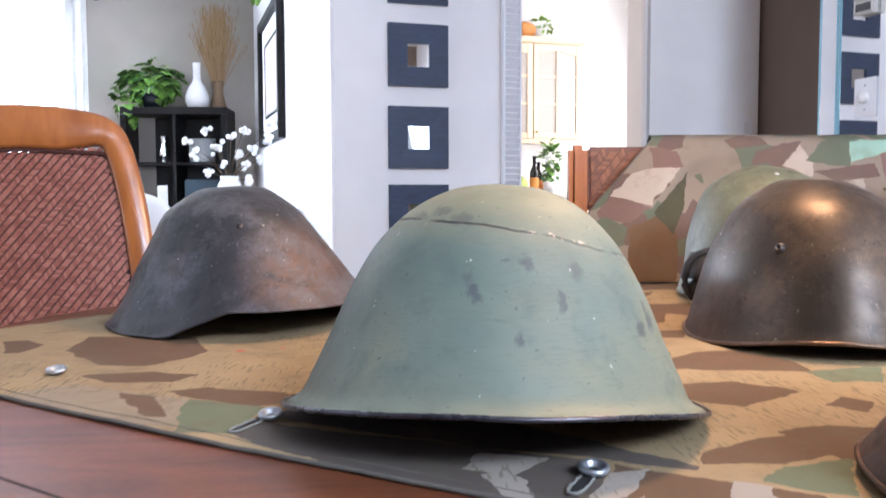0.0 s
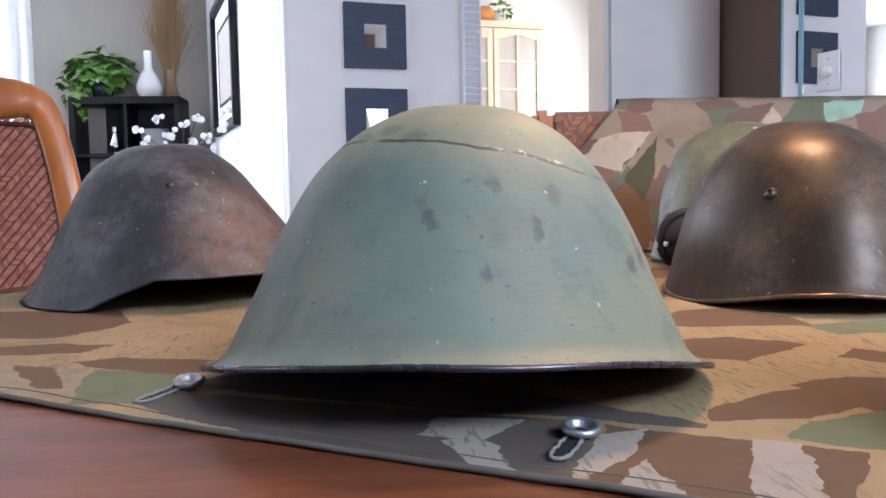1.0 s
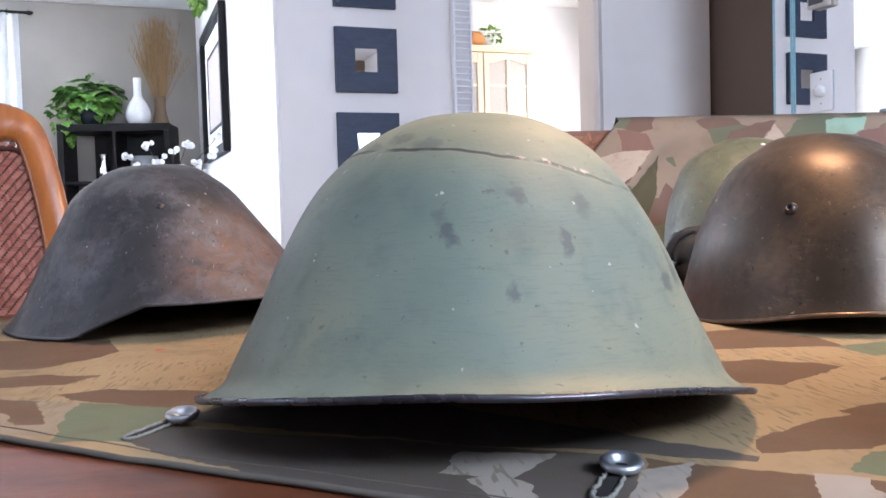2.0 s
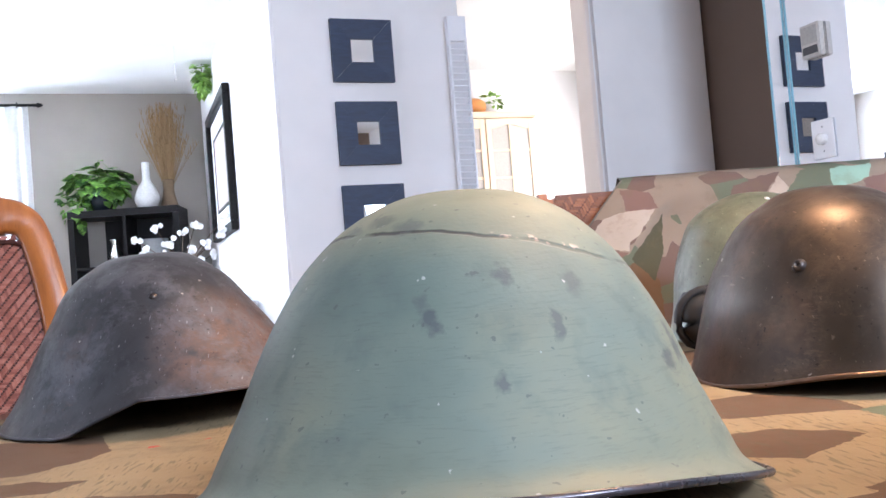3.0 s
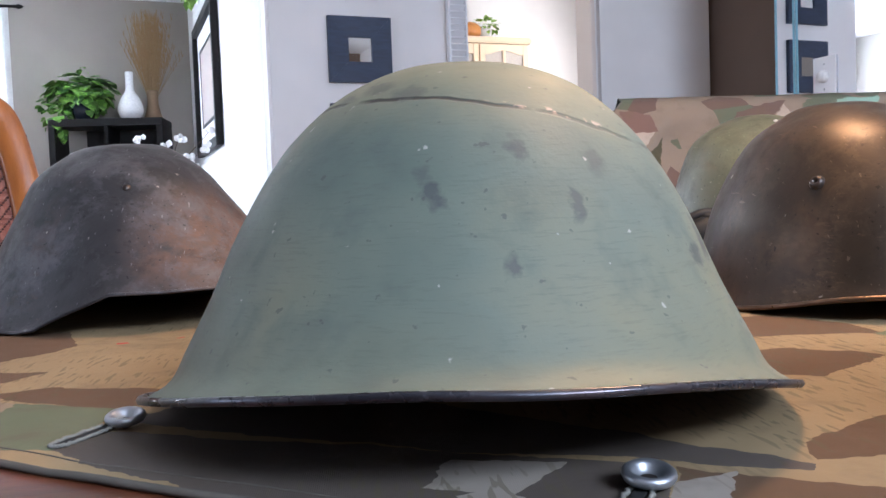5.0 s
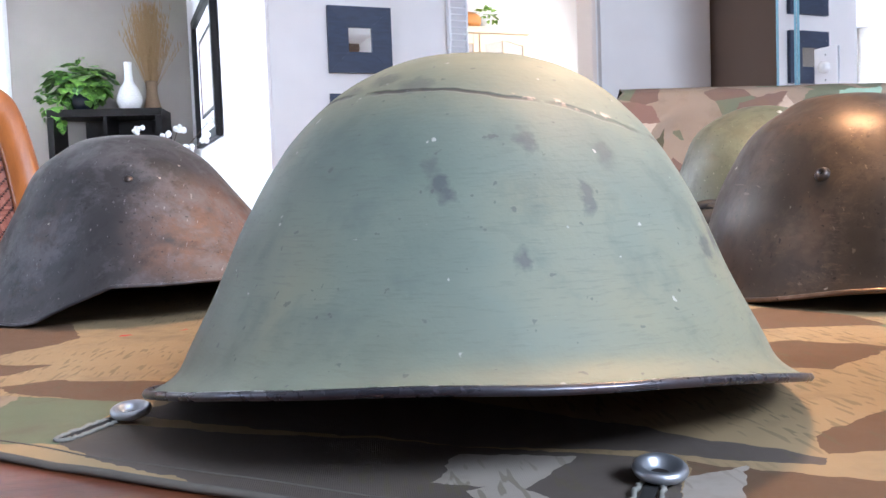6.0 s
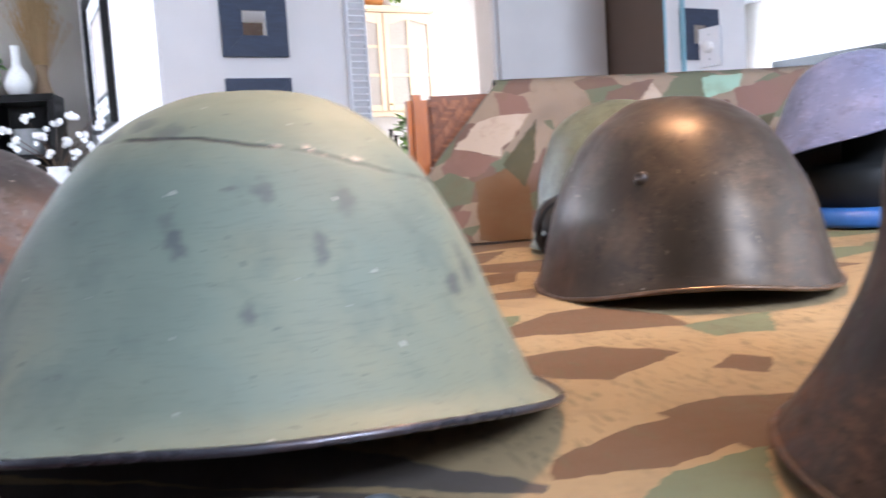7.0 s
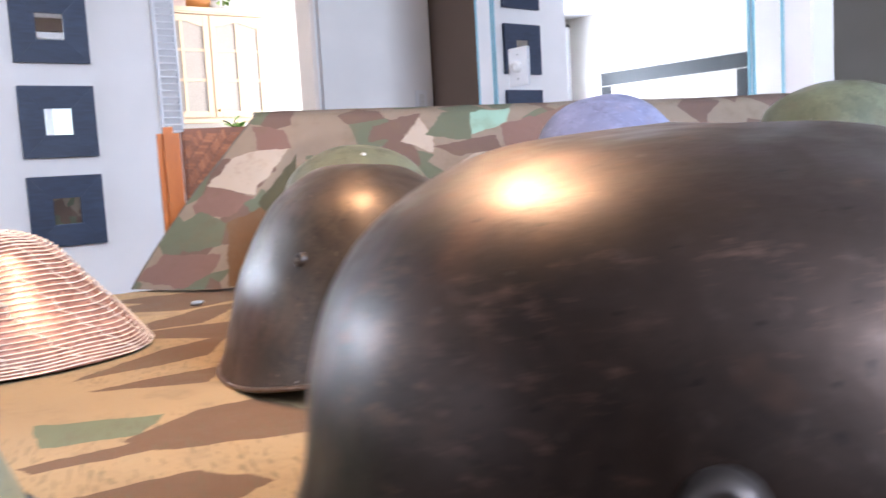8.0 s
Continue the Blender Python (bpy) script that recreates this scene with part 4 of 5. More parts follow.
# a second sheet hangs over the chair backs
rows = []
for i in range(91):
    s = i / 90
    row = []
    for j in range(41):
        q = j / 40
        if q < 0.62:
            k = q / 0.62
            x0, y0 = 0.215 + 1.75 * s, 1.50 - 0.11 * math.sin(min(1, s * 11) * math.pi / 2) + 0.055 * min(1, max(0, s - 0.2) * 4)
            x1, y1 = 0.430 + 1.60 * s, 1.556 - 0.02 * s
            x, y, z = x0 + (x1 - x0) * k, y0 + (y1 - y0) * k ** 1.25, TOP + 0.004 + (1.012 - TOP) * k ** 0.92
            z += 0.006 * s - 0.012 * s * s
        else:
            k = (q - 0.62) / 0.38
            x, y, z = 0.430 + 1.60 * s + 0.03 * k, 1.556 - 0.02 * s + 0.080 * min(1, k * 5), 1.012 + 0.012 * math.sin(min(1, k * 5) * math.pi) - 0.42 * max(0, k - 0.1)
        # a crease runs down from the top of the left edge; past it the sheet falls back
        across = ((x - 0.475) * 0.73 - (z - 0.955) * 0.69) / 0.02
        y += 0.028 * min(1.0, max(0.0, across)) * min(1.0, max(0.0, (0.985 - z) / 0.04)) * min(1.0, max(0.0, (0.80 - x) / 0.3)) * min(1.0, 6 * q)
        fold = 0.010 * noise.noise(Vector((x * 5, z * 3, 7))) + 0.005 * noise.noise(Vector((x * 17, z * 9, 2)))
        row.append(Vector((x, y + fold * (1 - abs(2 * q - 1) ** 4), z + 0.4 * fold * min(1, 4 * q))))
    rows.append(row)
drape = whole("camouflage_drape", sheet(rows), DRAPE, "faded splinter camouflage canvas hung over the chair backs", "cloth", smooth=True)
part("hem", tube([p for p in rows[0]], 0.0016, 5), HEM, drape, smooth=True)


# ---- chairs ----
def weave(width, height, pitch=0.0125, strand=0.0115, thick=0.0022, turn=-38):
    """A herringbone of short cane strands in the x-z plane, laid aslant."""
    bm = bmesh.new()
    reach = int((width + height) / pitch)
    co, si = math.cos(radians(turn)), math.sin(radians(turn))
    for c in range(-reach, reach):
        lean = 0.6 if c % 2 else -0.6
        for r in range(-2 * reach, 2 * reach):
            p, q = (c + 0.5) * pitch, (r + 0.5) * pitch * 0.40
            x, z = p * co - q * si, p * si + q * co + height / 2
            if abs(x) > width / 2 - 0.004 or not 0.004 < z < height - 0.004:
                continue
            a0 = lean + radians(turn)
            dx, dz, w = 0.5 * strand * math.cos(a0), 0.5 * strand * math.sin(a0), 0.0021
            nx, nz = -math.sin(a0) * w, math.cos(a0) * w
            low = -thick * (1.0 if (r + c) % 3 else 1.2)
            a = [bm.verts.new((x + sx * dx + sn * nx, y, z + sx * dz + sn * nz)) for y in (0.0, low) for sx, sn in ((-1, -1), (1, -1), (1, 1), (-1, 1))]
            bm.faces.new(a[4:])
            for i in range(4):
                j = (i + 1) % 4
                bm.faces.new((a[i], a[j], a[4 + j], a[4 + i]))
    return bm


def bent_board(line, depth, widths, bm=None):
    """A board of that depth and width that follows a line in the x-z plane, its width measured towards the line's left."""
    bm = bm or bmesh.new()
    pts = [Vector((p[0], 0, p[1])) for p in line]
    rings = []
    for i, p in enumerate(pts):
        t = (pts[min(i + 1, len(pts) - 1)] - pts[max(i - 1, 0)]).normalized()
        n = Vector((-t.z, 0, t.x))
        c = depth * 0.22
        width = widths[i] if isinstance(widths, list) else widths
        rings.append([bm.verts.new(p + n * a + Vector((0, b, 0))) for a, b in ((c, -depth / 2), (width - c, -depth / 2), (width, -depth / 2 + c), (width, depth / 2 - c), (width - c, depth / 2), (c, depth / 2), (0, depth / 2 - c), (0, -depth / 2 + c))])
    for lo, hi in zip(rings, rings[1:]):
        for k in range(8):
            j = (k + 1) % 8
            bm.faces.new((lo[k], hi[k], hi[j], lo[j]))
    bm.faces.new(rings[0])
    bm.faces.new(rings[-1][::-1])
    bmesh.ops.recalc_face_normals(bm, faces=bm.faces[:])
    return bm


def cane_chair(m, label):
    """A dining chair with a tall arched frame round a woven cane back; its own y axis points backwards."""
    c = thing("dining_chair", label, "chair", m, "chairs round the table")
    lean = pose(0, 0.20, 0.47, -13)
    side = [(0.262, -0.02), (0.252, 0.20), (0.226, 0.40), (0.196, 0.53), (0.166, 0.578)]
    arch = [tuple(p) for p in smooth_rows([*side, (0.11, 0.600), (0.0, 0.610), (-0.11, 0.600), *[(-x, z) for x, z in side[::-1]]], 5)]
    wide = [0.048 + 0.034 * min(1.0, max(0.0, (0.195 - abs(x)) / 0.12)) for x, z in arch]
    part("back_frame", bent_board(arch, 0.030, wide), CHAIRWOOD, c, smooth=True).matrix_local = lean
    part("lower_rail", boxes((-0.212, -0.012, 0.06, 0.212, 0.012, 0.10), bevel=0.004), CHAIRWOOD, c).matrix_local = lean
    back = part("cane_backing", boxes((-0.200, 0.0, 0.10, 0.200, 0.008, 0.52)), CANEBACK, c)
    back.matrix_local = lean
    weft = part("cane_weave", weave(0.392, 0.435), CANE, c, "red-brown herringbone cane", kind="stuff")
    weft.matrix_local = lean @ pose(0, 0, 0.10)
    part("back_trim", tube([(x, -0.006, z) for x, z in ((-0.212, 0.10), (-0.196, 0.30), (-0.168, 0.505), (-0.140, 0.518), (0, 0.524), (0.140, 0.518), (0.168, 0.505), (0.196, 0.30), (0.212, 0.10))], 0.004, 6), CANEBACK, c).matrix_local = lean
    part("seat", boxes((-0.235, -0.25, 0.42, 0.235, 0.23, 0.47), bevel=0.015), CHAIRWOOD, c)
    for lx in (-0.20, 0.20):
        for ly in (-0.21, 0.20):
            part("leg", boxes((lx - 0.02, ly - 0.02, 0, lx + 0.02, ly + 0.02, 0.42), bevel=0.004), CHAIRWOOD, c)
    return c


cane_chair(pose(-0.686, 1.225, 0.012, 0, 0, 12), "honey-stained wooden dining chair with woven red cane back")

# the second chair, half under the draped sheet: a straight frame with a woven leather crest panel
second = thing("dining_chair", "honey-stained wooden chair with woven leather crest under the sheet", "chair", pose(0.52, 1.59, 0), "chairs round the table")
for s in (-1, 1):
    x = s * 0.228
    part("back_post", boxes((x - 0.018, -0.020, 0, x + 0.018, 0.018, 1.003), bevel=0.010), CHAIRWOOD, second)
part("crest_panel", boxes((-0.208, -0.008, 0.872, 0.208, 0.012, 1.000), bevel=0.005), CRESTBACK, second, "red-brown leather panel")
m = pose(0, -0.0085, 0.877)
part("crest_weave", weave(0.412, 0.118, 0.0150, 0.0150, 0.002), CRESTCANE, second, "woven red leather", kind="stuff").matrix_local = m
part("lower_rail", boxes((-0.208, -0.010, 0.62, 0.208, 0.012, 0.66), bevel=0.004), CHAIRWOOD, second)
part("seat", boxes((-0.235, -0.42, 0.42, 0.235, 0.0, 0.47), bevel=0.015), CHAIRWOOD, second)
for lx in (-0.19, 0.19):
    part("leg", boxes((lx - 0.02, -0.40, 0, lx + 0.02, -0.36, 0.42), bevel=0.004), CHAIRWOOD, second)
third = copy_thing(second, pose(1.16, 1.582, -0.0, 0, 0, 0))


# ---- frames, door and kitchen ----
def mitred(size, inner, depth, bm=None):
    """Four mitred boards round a square opening, sloping in to it, in the x-z plane."""
    bm = bm or bmesh.new()
    o, i = size / 2, inner / 2
    for k in range(4):
        m = pose(0, 0, 0, 0, 90 * k, 0)
        g = 0.0003
        prof = [(-o + g, -o), (o - g, -o), (i - g, -i), (-i + g, -i)]
        fr = [bm.verts.new(m @ Vector((x, -depth if n < 2 else -depth * 0.88, z))) for n, (x, z) in enumerate(prof)]
        bk = [bm.verts.new(m @ Vector((x, 0, z))) for x, z in prof]
        bm.faces.new(fr)
        for a in range(4):
            b = (a + 1) % 4
            bm.faces.new((fr[a], bk[a], bk[b], fr[b]))
    bmesh.ops.recalc_face_normals(bm, faces=bm.faces[:])
    return bm


first = thing("square_mirror", "small square mirror in a wide blue-black wooden frame", "mirror", at(1.098, FRAME_V - 0.003, 1.947), "column of square mirrors")
part("frame", mitred(0.292, 0.108, 0.024), NAVYWOOD, first)
part("glass", boxes((-0.056, -0.012, -0.056, 0.056, -0.006, 0.056)), MIRROR, first, "small mirror glass")
for n, z in enumerate((1.563, 1.178, 0.810)):
    copy_thing(first, at(1.098, FRAME_V - 0.003, z, (0.4, -0.3, 0.5)[n]))

# louvred door folded against the end of the wall
louvre = thing("louvre_door", "white louvred bifold door standing folded open", "door", at(1.565, FRAME_V - 0.05, 0.01))
part("stile", boxes((-0.055, -0.018, 0, -0.045, 0.018, 2.10), (0.030, -0.018, 0, 0.040, 0.018, 2.10), bevel=0.002), WHITETRIM, louvre)
part("rail", boxes((-0.045, -0.016, 0, 0.030, 0.016, 0.14), (-0.045, -0.016, 1.98, 0.030, 0.016, 2.10), bevel=0.002), WHITETRIM, louvre)
slat = None
for n in range(62):
    m = pose(-0.0075, 0, 0.16 + 0.0295 * n, -38)
    if slat is None:
        slat = part("slat", boxes((-0.0372, -0.019, -0.0035, 0.0372, 0.019, 0.0035), bevel=0.001), WHITETRIM, louvre)
        slat.matrix_local = m
    else:
        again = new("slat", slat.data)
        again.parent, again.matrix_local = louvre, m

casing = structure("trim", boxes((2.300, FRAME_V - 0.010, 0, 2.3235, FRAME_V + 0.14, 2.36), bevel=0.004), painted("peach_reveal", (0.80, 0.72, 0.66)), "painted reveal of the kitchen opening", "trim")


def glazed_door(cab, x0, x1, z0, z1, y):
    """An arched cabinet door with six panes."""
    w, b = x1 - x0, 0.045
    d = part("door", boxes((x0, y - 0.02, z0, x0 + b, y, z1), (x1 - b, y - 0.02, z0, x1, y, z1), (x0 + b, y - 0.02, z0, x1 - b, y, z0 + b), bevel=0.003), CREAM, cab)
    bm = bmesh.new()
    n = 12
    lo = [bm.verts.new((x0 + b + (w - 2 * b) * i / n, yy, z1 - b - 0.035 * abs(math.cos(2 * math.pi * (i / n)) * 0.5 + 0.5))) for yy in (y - 0.02, y) for i in range(n + 1)]
    hi = [bm.verts.new((x0 + b + (w - 2 * b) * i / n, yy, z1)) for yy in (y - 0.02, y) for i in range(n + 1)]
    for i in range(n):
        bm.faces.new((lo[i], lo[i + 1], hi[i + 1], hi[i]))
        bm.faces.new((lo[n + 1 + i], hi[n + 1 + i], hi[n + 2 + i], lo[n + 2 + i]))
        bm.faces.new((lo[i], lo[n + 1 + i], lo[n + 2 + i], lo[i + 1]))
    part("arched_rail", bm, CREAM, d)
    h = (z1 - z0 - 2 * b) / 3
    part("muntin", boxes(((x0 + x1) / 2 - 0.011, y - 0.018, z0 + b, (x0 + x1) / 2 + 0.011, y - 0.002, z1 - b), (x0 + b, y - 0.017, z0 + b + h, x1 - b, y - 0.003, z0 + b + h + 0.02), (x0 + b, y - 0.017, z0 + b + 2 * h, x1 - b, y - 0.003, z0 + b + 2 * h + 0.02)), CREAM, d)
    part("pane", boxes((x0 + b, y - 0.008, z0 + b, x1 - b, y - 0.005, z1 - b)), FROST, d)
    part("knob", lathe(((0, 0.0), (0.006, 0.0), (0.006, 0.012), (0.011, 0.02), (0, 0.026)), 12, None, pose(x0 + 0.02, y - 0.02, z0 + 0.05, 90)), BRASS, d, "small brass knob", True)


FROST = plain("shaded_cabinet_glass", (0.52, 0.47, 0.43), 0.15)
cabinet = thing("wall_cabinet", "cream wall cabinet with arched glazed doors", "cabinet", at(0, 6.21, 0))
part("body", boxes((2.30, 0.0, 1.345, 3.16, 0.34, 2.10), bevel=0.004), CREAM, cabinet)
part("cornice", boxes((2.28, -0.04, 2.102, 3.18, 0.34, 2.15), bevel=0.012), CREAM, cabinet)
part("light_rail", boxes((2.30, -0.012, 1.31, 3.16, 0.02, 1.343), bevel=0.004), CREAM, cabinet)
for x0, x1 in ((2.31, 2.725), (2.735, 3.15)):
    glazed_door(cabinet, x0, x1, 1.352, 2.095, -0.002)
base = thing("base_cabinet", "cream kitchen base cabinet", "cabinet", at(0, 5.98, 0))
part("body", boxes((1.2, 0.0, 0.09, 3.9, 0.56, 0.87)), CREAM, base)
for n in range(6):
    part("door", boxes((1.22 + 0.445 * n, -0.02, 0.12, 1.65 + 0.445 * n, -0.001, 0.85), bevel=0.004), CREAM, base)
whole("worktop", boxes((1.18, -0.03, 0.872, 3.92, 0.57, 0.912), bevel=0.006), plain("pale_stone", (0.62, 0.60, 0.57), 0.3), "pale stone kitchen worktop", "worktop", at(0, 5.98, 0))


def bottle(u, v, z, h, colour, cap):
    b = thing("bottle", "dark glass bottle with a bright label", "bottle", at(u, v, z), "bottles on the worktop")
    part("body", lathe(((0, 0), (0.034, 0), (0.036, 0.01), (0.036, 0.58 * h), (0.014, 0.75 * h), (0.013, 0.95 * h), (0, 0.95 * h)), 20), plain("bottle_glass", colour, 0.12), b, smooth=True)
    part("cap", lathe(((0, 0.95 * h), (0.015, 0.95 * h), (0.015, h), (0, h)), 14), BLACKIRON, b)
    part("label", lathe(((0.0366, 0.15 * h), (0.0366, 0.42 * h)), 20), plain("bottle_label", cap, 0.6), b, smooth=True)


bottle(2.665, 6.02, 0.912, 0.29, (0.012, 0.010, 0.008), (0.75, 0.30, 0.06))
bottle(2.745, 6.12, 0.912, 0.25, (0.02, 0.012, 0.01), (0.70, 0.22, 0.05))
bottle(2.455, 6.10, 0.912, 0.20, (0.03, 0.035, 0.02), (0.5, 0.5, 0.4))
bowl_thing = thing("fruit", "pale green melon on the worktop", "fruit", at(2.545, 6.05, 0.912))
part("skin", lathe([(0.075 * math.sin(a), 0.07 - 0.07 * math.cos(a)) for a in [i * math.pi / 10 for i in range(11)]], 20), plain("melon_skin", (0.42, 0.50, 0.12), 0.5), bowl_thing, smooth=True)


def foliage(bm, rng, n, centre, spread, size, droop=0.4, cup=0.25, broad=1.0):
    """Adds many small pointed leaves round a centre."""
    for _ in range(n):
        d = Vector((rng.gauss(0, 1), rng.gauss(0, 1), rng.gauss(0.25, 0.8)))
        d.normalize()
        p = Vector(centre) + Vector((d.x * spread[0], d.y * spread[1], d.z * spread[2])) * rng.uniform(0.45, 1.0)
        s = size * rng.uniform(0.6, 1.25)
        out = (d + Vector((rng.uniform(-.5, .5), rng.uniform(-.5, .5), -droop))).normalized()
        side = out.cross(Vector((rng.uniform(-.3, .3), rng.uniform(-.3, .3), 1))).normalized()
        up = side.cross(out)
        mid = [bm.verts.new(p + out * s * t + up * s * 0.12 * math.sin(t * 3)) for t in (0, 0.3, 0.65, 1.0)]
        for sg in (1, -1):
            edge = [bm.verts.new(p + out * s * t + side * sg * s * w * broad + up * s * cup * w) for t, w in ((0.12, 0.34), (0.5, 0.36))]
            f = [(mid[0], mid[1], edge[0]), (mid[1], mid[2], edge[1], edge[0]), (mid[2], mid[3], edge[1])]
            for q in f:
                bm.faces.new(q if sg > 0 else q[::-1])
    return bm


def potted(name, label, m, pot_rows, pot_paint, leaves, leaf_paint_):
    p = thing(name, label, "plant", m)
    part("pot", lathe(pot_rows, 24), pot_paint, p, smooth=True)
    part("leaves", leaves, leaf_paint_, p, smooth=False)
    return p


rng = random.Random(4)
potted("potted_plant", "small green herb in a pot on the worktop", at(2.80, 6.02, 0.912), ((0, 0), (0.05, 0), (0.06, 0.09), (0.055, 0.09), (0, 0.08)), CERAMIC, foliage(bmesh.new(), rng, 120, (0, 0, 0.24), (0.07, 0.07, 0.17), 0.06), LEAF)
potted("potted_plant", "small plant in a white pot on the cabinet", at(2.86, 6.36, 2.15), ((0, 0), (0.05, 0), (0.06, 0.09), (0.055, 0.09), (0, 0.08)), CERAMIC, foliage(bmesh.new(), rng, 60, (0, 0, 0.12), (0.11, 0.08, 0.06), 0.05), PALELEAF)
whole("pumpkin", lathe([(0.12 * math.sin(a) ** 0.8, 0.075 - 0.075 * math.cos(a)) for a in [i * math.pi / 12 for i in range(13)]], 24), plain("orange_glaze", (0.62, 0.26, 0.07), 0.4), "orange glazed pumpkin on the cabinet", "ornament", at(2.72, 6.40, 2.15), smooth=True)
whole("card_box", boxes((-0.06, -0.04, 0, 0.06, 0.04, 0.15), bevel=0.004), plain("pale_pink_card", (0.66, 0.52, 0.47), 0.7), "pale pink box on the cabinet", "box", at(2.55, 6.33, 2.15))

# outlet on the grey wall
plate = thing("wall_outlet", "white outlet plate on the grey wall", "outlet", at(2.945, FRAME_V - 0.002, 1.26))
part("plate", boxes((-0.039, -0.006, -0.055, 0.039, 0.0, 0.055), bevel=0.002), WHITETRIM, plate)
part("socket", boxes((-0.016, -0.0085, -0.034, 0.016, -0.006, 0.034), bevel=0.001), CERAMIC, plate)

# ---- the mirror wall ----
mirror = thing("wall_mirror_glass", "frameless wall mirror in tall strips with bevelled blue edges", "mirror", at(MIRROR_U, 2.755, 0, 1.3))
for a, b in ((2.652, 2.752), (1.535, 2.648), (1.43, 1.531)):
    a, b = a - 2.755, b - 2.755
    part("panel", boxes((-0.0005, a, 0.30, 0.010, b, 2.40)), MIRROR, mirror)
    for e in (a, b):
        s = 1 if e == a else -1
        part("bevel", boxes((-0.0022, min(e, e + s * 0.010), 0.30, -0.0007, max(e, e + s * 0.010), 2.40)), BEVEL, mirror, "blue bevelled glass edge")
switch = thing("light_switch", "white switch plate with a round dimmer knob on the mirror", "switch", at(MIRROR_U, 2.755, 0, 1.3) @ pose(-0.0025, -0.245, 1.265))
part("plate", boxes((-0.006, -0.052, -0.072, 0.0, 0.052, 0.072), bevel=0.002), WHITETRIM, switch)
part("knob", lathe(((0, 0.022), (0.017, 0.021), (0.021, 0.016), (0.022, 0.0)), 24, None, pose(-0.006, 0, 0, 0, -90)), CERAMIC, switch, "round white dimmer knob", True)
for s in (-1, 1):
    part("screw", lathe(((0, 0.002), (0.003, 0.001), (0.004, 0)), 10, None, pose(-0.006, 0, 0.045 * s, 0, -90)), ZINC, switch)
thermo = thing("thermostat", "grey and white wall thermostat", "thermostat", at(MIRROR_U, 2.755, 0, 1.3) @ pose(-0.0025, -0.25, 1.63))
part("case", boxes((-0.030, -0.045, -0.062, 0.0, 0.045, 0.062), bevel=0.004), plain("beige_plastic", (0.55, 0.53, 0.50), 0.5), thermo)
part("display", boxes((-0.032, -0.034, -0.050, -0.0302, 0.034, -0.022)), plain("dark_display", (0.06, 0.06, 0.065), 0.3), thermo, "dark display")
part("cover", boxes((-0.032, -0.036, -0.012, -0.0302, 0.036, 0.052)), plain("grey_cover", (0.40, 0.39, 0.37), 0.5), thermo)

# white panelled door in the passage
pdoor = tagged(thing("door_1", "white panelled door in the passage", "door", at(5.40, 3.19, 0.0)), kind="structure")
part("leaf", boxes((-0.36, -0.02, 0.01, 0.36, 0.02, 2.03), bevel=0.003), WHITETRIM, pdoor)
part("casing", boxes((-0.43, -0.03, 0, -0.365, 0.008, 2.10), (0.365, -0.03, 0, 0.43, 0.008, 2.10), (-0.43, -0.03, 2.04, 0.43, 0.008, 2.11), bevel=0.003), WHITETRIM, pdoor)
for x in (-0.17, 0.17):
    for z0, z1 in ((0.15, 0.85), (0.98, 1.88)):
        part("panel", boxes((x - 0.12, -0.026, z0, x + 0.12, -0.019, z1), bevel=0.005), WHITETRIM, pdoor)

# ---- living room ----
# large dark-framed mirror on the left wall, seen in the wall mirror
big = thing("framed_mirror", "large mirror in a wide black frame", "mirror", at(LEFT_U, 5.95, 1.25, -90))
for r in ((-0.98, -0.62, 0.98, -0.46), (-0.98, 0.46, 0.98, 0.62), (-0.98, -0.46, -0.82, 0.46), (0.82, -0.46, 0.98, 0.46)):
    part("frame", boxes((r[0], -0.04 + 0.001, r[1], r[2], -0.001, r[3]), bevel=0.004), BLACKWOOD, big)
part("glass", boxes((-0.82, -0.012, -0.46, 0.82, -0.004, 0.46)), MIRROR, big)

# picture on the white wall
art = thing("framed_picture", "pale print in a black frame with a wide white mat", "picture", at(WHITE_U - 0.002, 6.06, 1.735, -90))
for r in ((-0.61, -0.46, 0.61, -0.40), (-0.61, 0.40, 0.61, 0.46), (-0.61, -0.40, -0.55, 0.40), (0.55, -0.40, 0.61, 0.40)):
    part("frame", boxes((r[0], -0.045, r[1], r[2], -0.001, r[3]), bevel=0.003), BLACKWOOD, art)
part("mat_board", boxes((-0.55, -0.012, -0.40, 0.55, -0.006, 0.40)), MATBOARD, art)
part("inner_frame", boxes((-0.37, -0.020, -0.27, 0.37, -0.013, -0.25), (-0.37, -0.020, 0.25, 0.37, -0.013, 0.27), (-0.37, -0.020, -0.25, -0.35, -0.013, 0.25), (0.35, -0.020, -0.25, 0.37, -0.013, 0.25)), BLACKWOOD, art)
part("print", boxes((-0.35, -0.016, -0.25, 0.35, -0.013, 0.25)), ARTWORK, art, "pale pink and grey print")

# curtain and rod at the far window
rod = thing("curtain_rod", "thin black iron curtain rod with turned ends", "curtain rod", at(-1.85, FAR_V - 0.09, 2.47))
part("rod", tube([(-1.27, 0, 0), (1.27, 0, 0)], 0.011, 10), BLACKIRON, rod)
for s in (-1, 1):
    part("finial", lathe(((0, 0.0), (0.014, 0.0), (0.010, 0.012), (0.020, 0.03), (0.012, 0.055), (0, 0.07)), 14, None, pose(1.27 * s, 0, 0, 0, 90 * s)), BLACKIRON, rod, smooth=True)
    part("bracket", boxes((1.12 * s - 0.01, 0, -0.012, 1.12 * s + 0.01, 0.088, 0.012)), BLACKIRON, rod)


